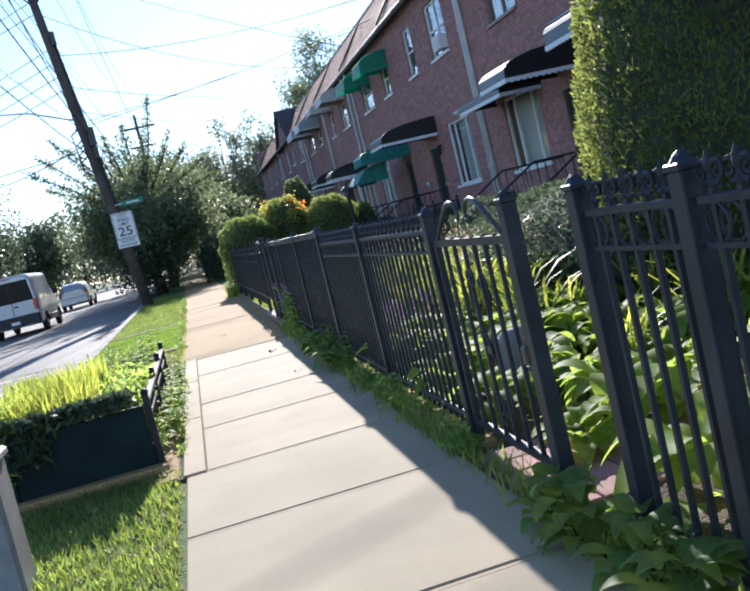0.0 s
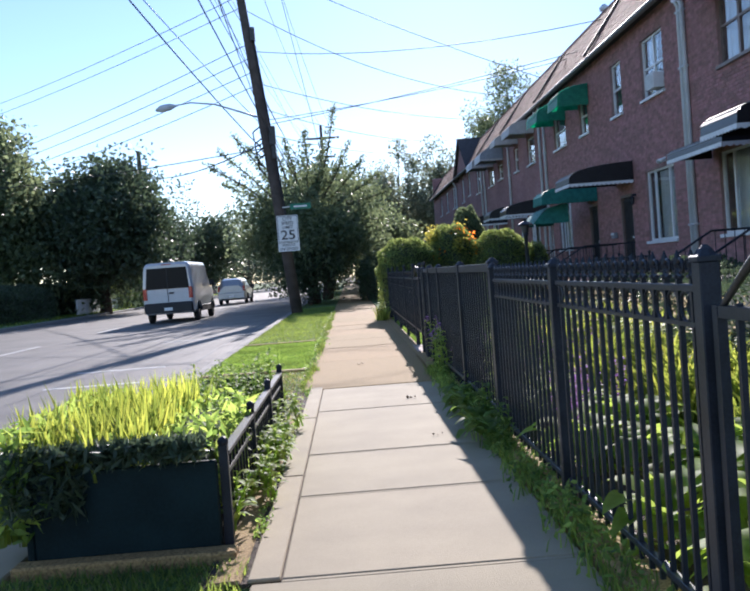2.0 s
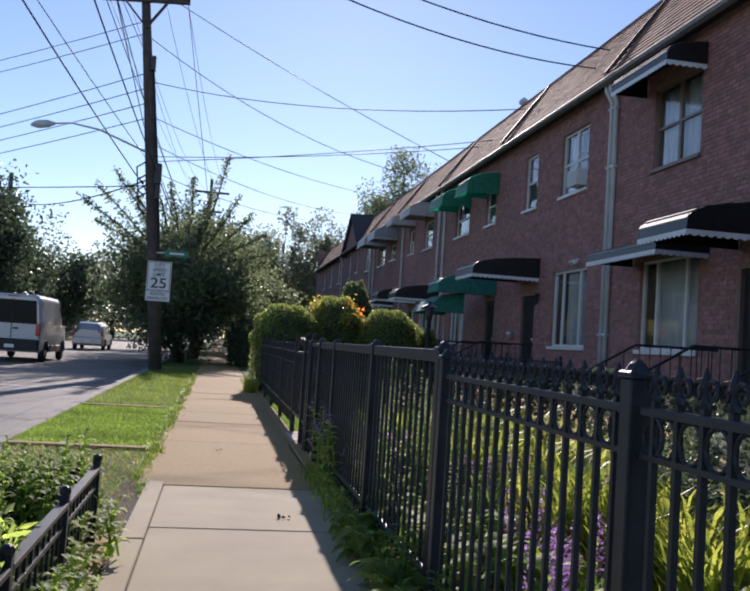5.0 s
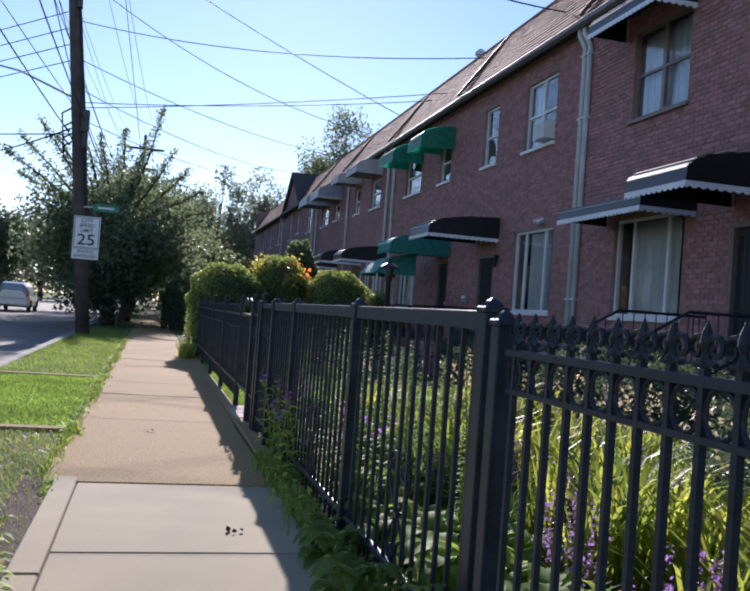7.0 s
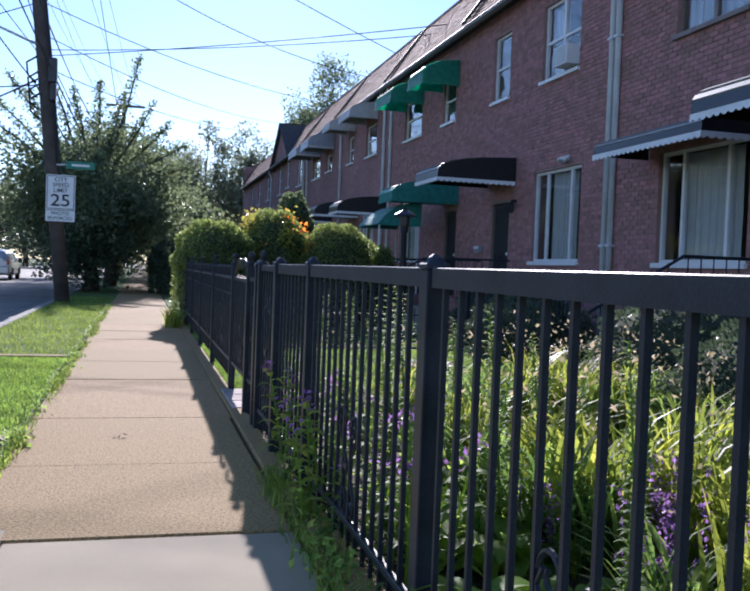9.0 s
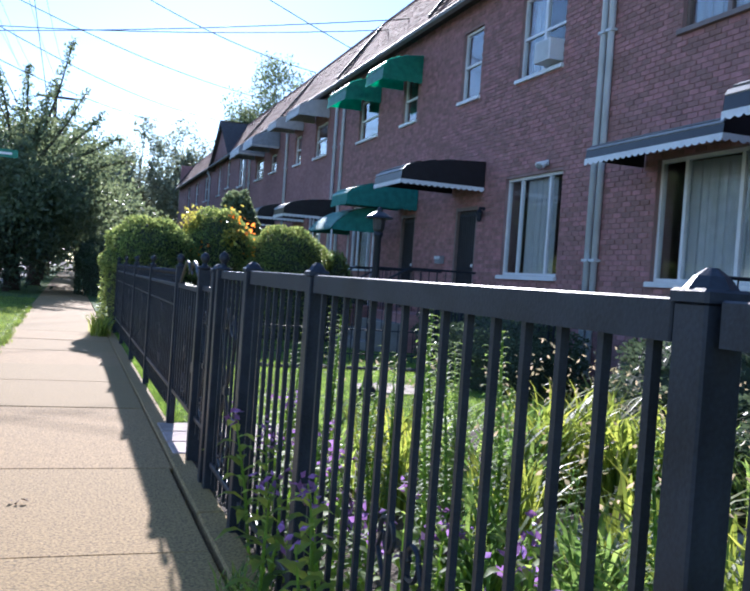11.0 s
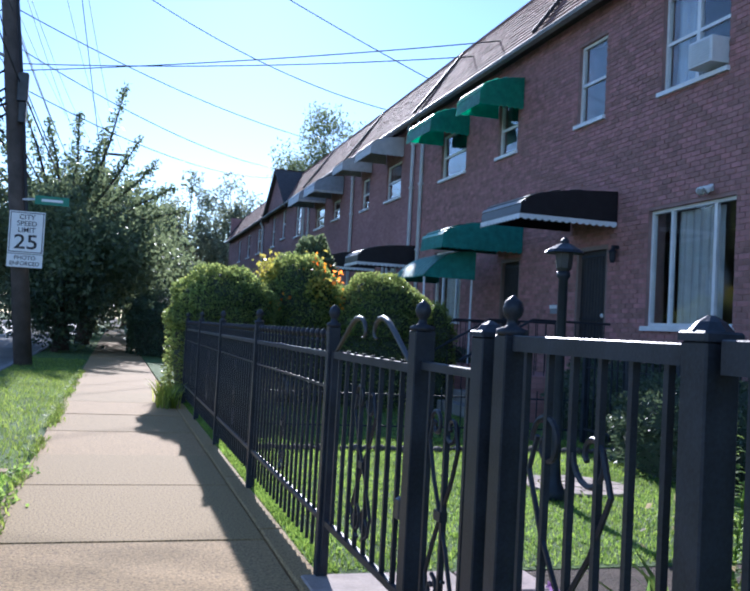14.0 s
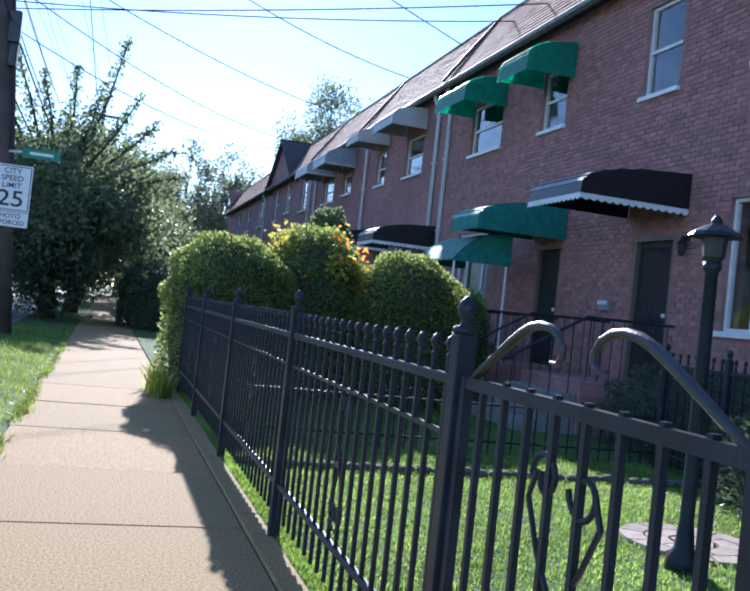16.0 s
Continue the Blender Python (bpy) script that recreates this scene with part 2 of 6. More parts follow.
class Mesh:
    """Collects corners and faces, then becomes one mesh."""

    def __init__(self):
        self.v, self.f, self.smooth = [], [], False

    def quad(self, *p):
        k = len(self.v)
        self.v += [tuple(q) for q in p]
        self.f.append(tuple(range(k, k + len(p))))
        return self

    def box(self, x0, x1, y0, y1, z0, z1, c=0.0):
        """A box; c chamfers its upright and top edges."""
        k = len(self.v)
        if c <= 0:
            self.v += [(x0, y0, z0), (x1, y0, z0), (x1, y1, z0), (x0, y1, z0), (x0, y0, z1), (x1, y0, z1), (x1, y1, z1), (x0, y1, z1)]
            self.f += [tuple(k + i for i in q) for q in ((3, 2, 1, 0), (4, 5, 6, 7), (0, 1, 5, 4), (1, 2, 6, 5), (2, 3, 7, 6), (3, 0, 4, 7))]
            return self

        def ring(d, e, z):
            a, b, g, h = x0 + d, x1 - d, y0 + d, y1 - d
            return [(a + e, g, z), (b - e, g, z), (b, g + e, z), (b, h - e, z), (b - e, h, z), (a + e, h, z), (a, h - e, z), (a, g + e, z)]
        rings = [ring(0, c, z0), ring(0, c, z1 - c), ring(c, c * 0.6, z1)]
        for r in rings:
            self.v += r
        for a in range(2):
            for i in range(8):
                j = (i + 1) % 8
                self.f.append((k + 8 * a + i, k + 8 * a + j, k + 8 * a + 8 + j, k + 8 * a + 8 + i))
        self.f += [tuple(k + 7 - i for i in range(8)), tuple(k + 16 + i for i in range(8))]
        return self

    def tube(self, path, radii, seg=8, cap=True):
        path = [Vector(p) for p in path]
        if not isinstance(radii, (list, tuple)):
            radii = [radii] * len(path)
        k = len(self.v)
        side = None
        for i, p in enumerate(path):
            d = (path[min(i + 1, len(path) - 1)] - path[max(i - 1, 0)]).normalized()
            if side is None:
                side = d.cross(Vector((0, 0, 1)) if abs(d.z) < 0.9 else Vector((1, 0, 0))).normalized()
            side = (side - d * side.dot(d)).normalized()
            up = side.cross(d)
            for s in range(seg):
                a = 2 * math.pi * (s + 0.5) / seg
                self.v.append(tuple(p + (side * math.cos(a) + up * math.sin(a)) * radii[i]))
        for i in range(len(path) - 1):
            for s in range(seg):
                t = (s + 1) % seg
                self.f.append((k + i * seg + s, k + i * seg + t, k + (i + 1) * seg + t, k + (i + 1) * seg + s))
        if cap:
            self.f.append(tuple(k + seg - 1 - s for s in range(seg)))
            self.f.append(tuple(k + (len(path) - 1) * seg + s for s in range(seg)))
        return self

    def lathe(self, at, profile, seg=10):
        """profile: (radius, height) pairs, from the bottom up."""
        k = len(self.v)
        for r, h in profile:
            for s in range(seg):
                a = 2 * math.pi * s / seg
                self.v.append((at[0] + r * math.cos(a), at[1] + r * math.sin(a), at[2] + h))
        for i in range(len(profile) - 1):
            for s in range(seg):
                t = (s + 1) % seg
                self.f.append((k + i * seg + s, k + i * seg + t, k + (i + 1) * seg + t, k + (i + 1) * seg + s))
        self.f.append(tuple(k + seg - 1 - s for s in range(seg)))
        self.f.append(tuple(k + (len(profile) - 1) * seg + s for s in range(seg)))
        return self

    def ball(self, c, r, seg=8, squash=1.0):
        return self.lathe((c[0], c[1], c[2]), [(max(0.02 * r, r * math.sin(math.pi * i / seg)), -r * squash * math.cos(math.pi * i / seg)) for i in range(seg + 1)], seg)

    def strip(self, profile, y0, y1):
        """A sheet with the given (x, z) profile, drawn along y."""
        k = len(self.v)
        for x, z in profile:
            self.v += [(x, y0, z), (x, y1, z)]
        for i in range(len(profile) - 1):
            self.f.append((k + 2 * i, k + 2 * i + 2, k + 2 * i + 3, k + 2 * i + 1))
        return self

    def data(self, name, material, smooth=False):
        me = bpy.data.meshes.new(name)
        me.from_pydata(self.v, [], self.f)
        me.materials.append(material)
        if smooth:
            me.polygons.foreach_set("use_smooth", [True] * len(me.polygons))
        me.update()
        return me


def part(name, m, material, parent=None, label="", smooth=False, at=None):
    ob = new(name, m.data(name, material, smooth) if isinstance(m, Mesh) else m)
    if at is not None:
        ob.matrix_basis = at if isinstance(at, Matrix) else Matrix.Translation(at)
    if parent:
        ob.parent = parent
    if label:
        ob["label"] = label
    return ob


def thing(name, at, label, category, group="", kind=""):
    ob = new(name)
    ob.empty_display_size = 0.2
    ob.location = at
    return tagged(ob, label, category, group, kind)


def leaf_cloud(name, centres, normals, length, width, material, rng, fold=0.25, parent=None, label="", droop=0.0):
    """Many small leaves: each a folded rhombus of two triangles about its midrib."""
    n = len(centres)
    d = normals + rng.normal(0, 0.55, (n, 3))
    d[:, 2] -= droop
    d /= np.linalg.norm(d, axis=1)[:, None] + 1e-9
    s = np.cross(d, rng.normal(0, 1, (n, 3)))
    s /= np.linalg.norm(s, axis=1)[:, None] + 1e-9
    u = np.cross(s, d)
    ln = length * rng.uniform(0.6, 1.25, (n, 1))
    wd = width * rng.uniform(0.7, 1.2, (n, 1))
    base, tip = centres - d * ln * 0.5, centres + d * ln * 0.5
    a = centres + s * wd * 0.5 + u * wd * fold
    b = centres - s * wd * 0.5 + u * wd * fold
    v = np.stack([base, a, tip, b], 1).reshape(-1, 3)
    me = bpy.data.meshes.new(name)
    me.vertices.add(4 * n)
    me.vertices.foreach_set("co", v.astype(np.float32).ravel())
    i0 = np.arange(n) * 4
    tri = np.stack([i0, i0 + 1, i0 + 2, i0, i0 + 2, i0 + 3], 1).ravel()
    me.loops.add(6 * n)
    me.loops.foreach_set("vertex_index", tri.astype(np.int32))
    me.polygons.add(2 * n)
    me.polygons.foreach_set("loop_start", (np.arange(2 * n) * 3).astype(np.int32))
    me.polygons.foreach_set("loop_total", np.full(2 * n, 3, np.int32))
    me.materials.append(material)
    me.update(calc_edges=True)
    me.validate()
    return part(name, me, material, parent, label)


def blades(name, roots, height, width, lean, material, rng, parent=None, label="", bend=0.5, segs=2):
    """Grass-like blades: tapering strips that bend over."""
    n = len(roots)
    ang = rng.uniform(0, 2 * math.pi, n)
    out = np.stack([np.cos(ang), np.sin(ang), np.zeros(n)], 1)
    side = np.stack([-np.sin(ang), np.cos(ang), np.zeros(n)], 1)
    h = (height * rng.uniform(0.55, 1.15, n))[:, None]
    ln = (lean * rng.uniform(0.2, 1.0, n))[:, None]
    w = (width * rng.uniform(0.7, 1.2, n))[:, None]
    up = np.array([[0, 0, 1.0]])
    rows = []
    for i in range(segs):
        f = i / segs
        c = roots + up * h * (f - 0.25 * bend * f * f) + out * h * ln * f ** 1.8
        k = w * (1 - 0.35 * f) * 0.5
        rows += [c - side * k, c + side * k]
    rows.append(roots + up * h * (1 - 0.35 * bend) + out * h * ln)
    nv = 2 * segs + 1
    v = np.stack(rows, 1).reshape(-1, 3)
    i0 = np.arange(n)[:, None] * nv
    tris = []
    for i in range(segs - 1):
        a = 2 * i
        tris += [(a, a + 1, a + 3), (a, a + 3, a + 2)]
    tris.append((2 * segs - 2, 2 * segs - 1, 2 * segs))
    tri = (i0[:, :, None] + np.array(tris)[None]).reshape(-1)
    nt = len(tri) // 3
    me = bpy.data.meshes.new(name)
    me.vertices.add(len(v))
    me.vertices.foreach_set("co", v.astype(np.float32).ravel())
    me.loops.add(3 * nt)
    me.loops.foreach_set("vertex_index", tri.astype(np.int32))
    me.polygons.add(nt)
    me.polygons.foreach_set("loop_start", (np.arange(nt) * 3).astype(np.int32))
    me.polygons.foreach_set("loop_total", np.full(nt, 3, np.int32))
    me.materials.append(material)
    me.update(calc_edges=True)
    me.validate()
    return part(name, me, material, parent, label)


def scatter(rng, n, x0, x1, y0, y1, z=0.0):
    return np.stack([rng.uniform(x0, x1, n), rng.uniform(y0, y1, n), np.full(n, z)], 1)


# ---- ground, road, pavement ----
rs = np.random.default_rng(7)
WALL_X = 8.5
g = Mesh()
g.box(-600, 600, -600, 900, -0.6, -0.32)
tagged(part("ground", g, SOIL), "bare earth reaching to the horizon", "ground", kind="structure")
road = tagged(part("road", Mesh().box(-15.2, -1.52, -60, 420, -0.31, -0.15), ASPHALT), "worn grey asphalt street with patched cracks", "road", kind="structure")
for y0, y1, x0, x1 in ((16.6, 16.75, -4.0, -2.5), (19.0, 19.15, -4.2, -2.6), (26.4, 26.55, -4.2, -2.6), (12.0, 12.15, -4.2, -2.6)):
    part("parking_mark", Mesh().box(x0, x1, y0, y1, -0.15, -0.146), ROAD_PAINT, road, "worn white parking mark")
for k in range(14):
    part("lane_dash", Mesh().box(-8.45, -8.33, -10 + 9 * k, -7 + 9 * k, -0.15, -0.146), ROAD_PAINT, road, "faded centre line dash")
for path in ([(-1.9, 2), (-2.3, 9), (-2.1, 17), (-2.2, 26), (-2.0, 40)], [(-5.2, 5), (-5.4, 15), (-5.1, 30), (-5.3, 60)]):
    m = Mesh()
    for (a, b), (c, d) in zip(path, path[1:]):
        m.quad((a - 0.03, b, -0.147), (a + 0.03, b, -0.147), (c + 0.03, d, -0.147), (c - 0.03, d, -0.147))
    part("sealed_crack", m, ASPHALT_SEAL, road, "black sealed crack line")
for name, x0, x1, z1 in (("kerb", -1.52, -1.36, 0.0), ("kerb", -15.4, -15.2, 0.0)):
    kb = thing(name, (0, 0, 0), "grey concrete kerb along the street", "kerb", "street kerbs", "structure")
    stone = Mesh().box(x0, x1, 0, 2.98, -0.3, z1, 0.02).data("kerb_stone", KERB)
    for k in range(60):
        part("kerb_stone", stone, KERB, kb, at=(0, -30 + 3 * k, 0))

# soil under verge and gardens
tagged(part("verge", Mesh().box(-1.36, 0.5, -30, 200, -0.3, -0.03), TURF), "verge of turf and earth between kerb and pavement", "verge", kind="structure")
tagged(part("garden_soil", Mesh().box(1.86, 8.6, -30, 17.7, -0.3, 0.0), SOIL), "dark planted garden soil", "soil", kind="structure")
tagged(part("lawn_ground", Mesh().box(1.86, 8.6, 17.7, 220, -0.3, 0.005), TURF), "front garden turf", "lawn", kind="structure")
tagged(part("far_verge", Mesh().box(-60, -15.4, -60, 420, -0.3, 0.0), TURF), "grass beyond the street", "verge", kind="structure")

pav = thing("pavement", (0, 0, 0), "pale concrete footpath of square slabs, older brown aggregate further on", "pavement", kind="structure")
part("bedding", Mesh().box(0.3, 1.9, -30, 200, -0.3, -0.05), SOIL, pav, "dirt in the joints")
joints = [-8.8, -7.4, -6.0, -4.6, -3.2, -1.85, -0.5, 0.85, 2.3, 3.99, 5.39, 6.66, 8.06, 9.25, 11.25, 12.93, 14.43, 16.13, 18.5, 20.24, 21.75]
while joints[-1] < 120:
    joints.append(joints[-1] + 1.72)
for a, b in zip(joints, joints[1:]):
    new_part = b < 13.3
    x0 = 0.37 if b < 6.7 else (0.5 if b < 13.3 else 0.27 + rs.uniform(-0.02, 0.02))
    x1 = 1.82 if b < 17 else 1.84
    gap = 0.021 if new_part else rs.uniform(0.002, 0.006)
    sl = Mesh().box(x0, x1, a + gap, b - gap, -0.12, rs.uniform(-0.004, 0.004), 0.008)
    part("slab", sl, CONCRETE_NEW if new_part else CONCRETE_OLD, pav)
    if new_part:
        part("joint_strip", Mesh().box(x0, x1, a - 0.015, a + 0.015, -0.12, -0.004, 0.004), CONCRETE_NEW, pav)
part("bedding", Mesh().box(0.15, 0.52, 6.68, 13.12, -0.1, -0.012), SOIL, pav, "dirt in the joints")
edge = thing("edging", (0, 0, 0), "cracked concrete edging with weeds beside the footpath", "edging", kind="structure")
for a, b in ((6.68, 8.6), (8.62, 10.9), (10.93, 13.1)):
    part("edging_stone", Mesh().box(0.35, 0.494, a, b, -0.1, 0.004, 0.006), CONCRETE_NEW, edge)
for a, b in ((6.68, 9.0), (9.03, 11.2)):
    part("edging_stone", Mesh().box(0.19, 0.32, a, b, -0.1, 0.0, 0.012), CONCRETE_OLD, edge)
strips = thing("verge_strip", (0, 0, 0), "flush concrete strip crossing the grass verge", "edging", kind="structure")
for y in (15.35, 20.85):
    part("concrete_strip", Mesh().box(-1.33, 0.27, y - 0.09, y + 0.09, -0.1, 0.004, 0.012), CONCRETE_OLD, strips)
part("verge_apron", Mesh().box(-1.35, -0.82, 6.6, 9.9, -0.1, 0.0, 0.01), CONCRETE_NEW, strips, "pale concrete apron beside the kerb")
fk = thing("fence_kerb", (0, 0, 0), "low concrete kerb under the garden fence", "kerb", kind="structure")
for k in range(8):
    part("kerb_stone", Mesh().box(1.845, 1.99, 13.2 + 1.84 * k, 15.03 + 1.84 * k, -0.1, 0.012, 0.01), CONCRETE_OLD, fk)
for k in range(4):
    part("kerb_stone", Mesh().box(1.85, 2.03, 5.4 + 2.05 * k, 7.42 + 2.05 * k, -0.1, 0.05, 0.02), CONCRETE_OLD, fk)

# ---- houses ----
EAVE, RIDGE_X, RIDGE_Z, EAVE_X = 7.0, 9.5, 8.85, 8.22


def wall_cells(y0, y1, z0, z1, holes, x0, x1):
    """A wall with openings through it, as one connected mesh."""
    ys = sorted({y0, y1, *[h[0] for h in holes], *[h[1] for h in holes]})
    zs = sorted({z0, z1, *[h[2] for h in holes], *[h[3] for h in holes]})
    m, index = Mesh(), {}

    def corner(i, j, side):
        if (i, j, side) not in index:
            index[i, j, side] = len(m.v)
            m.v.append((x1 if side else x0, ys[i], zs[j]))
        return index[i, j, side]

    def solid(i, j):
        if not (0 <= i < len(ys) - 1 and 0 <= j < len(zs) - 1):
            return False
        y, z = (ys[i] + ys[i + 1]) / 2, (zs[j] + zs[j + 1]) / 2
        return not any(h[0] <= y <= h[1] and h[2] <= z <= h[3] for h in holes)
    for i in range(len(ys) - 1):
        for j in range(len(zs) - 1):
            if not solid(i, j):
                continue
            c = [(i, j), (i + 1, j), (i + 1, j + 1), (i, j + 1)]
            m.f.append(tuple(corner(*p, 0) for p in reversed(c)))
            m.f.append(tuple(corner(*p, 1) for p in c))
            for (p, q), n in (((c[0], c[1]), (i, j - 1)), ((c[1], c[2]), (i + 1, j)), ((c[2], c[3]), (i, j + 1)), ((c[3], c[0]), (i - 1, j))):
                if not solid(*n):
                    m.f.append((corner(*p, 0), corner(*q, 0), corner(*q, 1), corner(*p, 1)))
    return m


def brick_field(y0, y1, z0, z1, holes, x, near=None):
    """Bricks in stretcher bond; those in the stretch near=(y0, y1, z0, z1) are left out, and given back."""
    verts, faces, single = [], [], []
    L, H = 0.2, 0.066
    row = 0
    z = z0
    while z + H < z1:
        cuts = [(h[0], h[1]) for h in holes if z < h[3] and z + H > h[2]]
        y = y0 - (0.105 if row % 2 else 0.0)
        while y < y1:
            spans = [(max(y, y0), min(y + L, y1))]
            for c0, c1 in cuts:
                spans = [q for a, b in spans for q in ((a, min(b, c0)), (max(a, c1), b)) if q[1] > q[0]]
            for a, b in spans:
                if b - a < 0.03:
                    continue
                if near and b - a > 0.19 and near[0] < y < near[1] and near[2] < z < near[3]:
                    single.append((a, z))
                    continue
                k = len(verts)
                p = x - rs.uniform(0.007, 0.013)
                verts += [(x, a, z), (x, b, z), (x, b, z + H), (x, a, z + H), (p, a + 0.003, z + 0.003), (p, b - 0.003, z + 0.003), (p, b - 0.003, z + H - 0.003), (p, a + 0.003, z + H - 0.003)]
                faces += [(k + 4, k + 7, k + 6, k + 5), (k, k + 4, k + 5, k + 1), (k + 3, k + 2, k + 6, k + 7), (k, k + 3, k + 7, k + 4), (k + 1, k + 5, k + 6, k + 2)]
            y += L + 0.011
        z += H + 0.0095
        row += 1
    m = Mesh()
    m.v, m.f = verts, faces
    return m, single


def window(house, y0, y1, z0, z1, frame=VINYL, kind="sash", curtain=None, sill=True):
    """A window set back in its opening: outer frame, sashes or side lights, panes."""
    w = part("window", Mesh().box(8.56, 8.63, y0, y0 + 0.05, z0, z1).box(8.56, 8.63, y1 - 0.05, y1, z0, z1).box(8.56, 8.63, y0 + 0.05, y1 - 0.05, z0, z0 + 0.05).box(8.56, 8.63, y0 + 0.05, y1 - 0.05, z1 - 0.05, z1), frame, house)
    a, b, c, d = y0 + 0.05, y1 - 0.05, z0 + 0.05, z1 - 0.05
    mid, zm = (a + b) / 2, (c + d) / 2
    if kind == "picture":
        bars = [(8.565, 8.62, a + (b - a) * f - 0.03, a + (b - a) * f + 0.03, c, d) for f in (0.24, 0.76)]
    elif kind == "twin":
        bars = [(8.56, 8.625, mid - 0.04, mid + 0.04, c, d), (8.565, 8.615, a, mid - 0.04, zm - 0.025, zm + 0.025), (8.565, 8.615, mid + 0.04, b, zm - 0.025, zm + 0.025)]
    else:
        bars = [(8.565, 8.615, a, b, zm - 0.025, zm + 0.025)]
    for q in bars:
        part("glazing_bar", Mesh().box(*q), frame, w)
    pane = part("pane", Mesh().box(8.592, 8.598, a - 0.01, b + 0.01, c - 0.01, d + 0.01), GLASS, w)
    pane.visible_shadow = False
    if curtain:
        cm = Mesh()
        cy0, cy1, mtl = curtain
        n = max(6, int((cy1 - cy0) / 0.045))
        prof = [(cy0 + (cy1 - cy0) * i / n, 8.70 + 0.02 * math.sin(i * 1.7) + 0.012 * math.sin(i * 0.9)) for i in range(n + 1)]
        for (p, q), (r, s) in zip(prof, prof[1:]):
            cm.quad((q, p, c), (q, p, d), (s, r, d), (s, r, c))
        part("curtain", cm, mtl, w, "pale hanging curtain")
    if sill:
        part("sill", Mesh().box(8.43, 8.62, y0 - 0.04, y1 + 0.04, z0 - 0.07, z0, 0.01), frame, w)
    return w


def awning(house, y0, y1, x_out, z_bot, z_top, material, trim=WHITE_METAL, label="", legs=()):
    """A bowed metal awning of long slats, with end panels and a scalloped valance."""
    dx, n = 8.475 - x_out, 12
    prof = []
    for i in range(n + 1):
        q = math.pi / 2 * i / n
        f, g = math.sin(q) ** 0.75, max(0.0, math.cos(q)) ** 0.62
        x = 8.475 - dx * f
        z = z_bot + 0.06 + (z_top - z_bot - 0.06) * (0.8 * g + 0.2 * (1 - f))
        prof.append((x, z))
    prof.append((x_out - 0.005, z_bot))
    sheet = Mesh().strip(prof + [(x, z - 0.014) for x, z in reversed(prof)], y0, y1)
    aw = part("awning", sheet, material, house, label)
    stripe = {AWN_BLACK: AWN_STRIPE, AWN_GREEN: AWN_GREEN_RIB}.get(material, material)
    out = [(x - 0.012, z + 0.012) for x, z in prof]
    for i in range(2, n, 2):
        part("slat", Mesh().strip([prof[i], out[i], out[i + 1], prof[i + 1]], y0 + 0.004, y1 - 0.004), stripe, aw)
    for ye in (y0, y1):
        e = Mesh()
        for (xa, za), (xb, zb) in zip(prof, prof[1:]):
            e.quad((xa, ye - 0.006, z_bot), (xb, ye - 0.006, z_bot), (xb, ye - 0.006, zb), (xa, ye - 0.006, za))
            e.quad((xa, ye + 0.006, za), (xb, ye + 0.006, zb), (xb, ye + 0.006, z_bot), (xa, ye + 0.006, z_bot))
        part("end_panel", e, material, aw)
    v = Mesh()

    def scallops(p, q):
        steps = max(4, round((Vector(q) - Vector(p)).length / 0.03))
        for i in range(steps):
            a, b = Vector(p).lerp(Vector(q), i / steps), Vector(p).lerp(Vector(q), (i + 1) / steps)
            da, db = [0.045 + 0.03 * abs(math.sin(math.pi * j / 4)) for j in (i, i + 1)]
            v.quad(a + Vector((0, 0, 0.015)), b + Vector((0, 0, 0.015)), b - Vector((0, 0, db)), a - Vector((0, 0, da)))
    scallops((x_out - 0.012, y0 - 0.01, z_bot), (x_out - 0.012, y1 + 0.01, z_bot))
    scallops((8.47, y0 - 0.012, z_bot), (x_out - 0.01, y0 - 0.012, z_bot))
    part("valance", v, trim, aw, "scalloped trim edge")
    for x, y in legs:
        part("awning_post", Mesh().tube([(x, y, 0.0), (x, y, z_bot)], 0.02, 6), trim, aw)
    return aw


def door(house, y0, y1, z0, z1):
    d = part("door", Mesh().box(8.58, 8.64, y0 + 0.06, y1 - 0.06, z0, z1 - 0.06), DOOR_DARK, house, "dark panelled front door")
    part("door_frame", Mesh().box(8.5, 8.66, y0, y0 + 0.06, z0, z1).box(8.5, 8.66, y1 - 0.06, y1, z0, z1).box(8.5, 8.66, y0 + 0.06, y1 - 0.06, z1 - 0.06, z1), BRONZE, d)
    gr = Mesh()
    for i in range(9):
        y = y0 + 0.12 + (y1 - y0 - 0.24) * i / 8
        gr.tube([(8.545, y, z0 + 0.1), (8.545, y, z1 - 0.15)], 0.008, 5)
    for z in (z0 + 0.1, z0 + 0.95, z1 - 0.15):
        gr.box(8.535, 8.56, y0 + 0.1, y1 - 0.1, z - 0.015, z + 0.015)
    part("security_grille", gr, IRON, d, "black iron storm door grille")
    part("door_handle", Mesh().ball((8.53, y0 + 0.16, z0 + 1.0), 0.035, 8), WHITE_METAL, d)


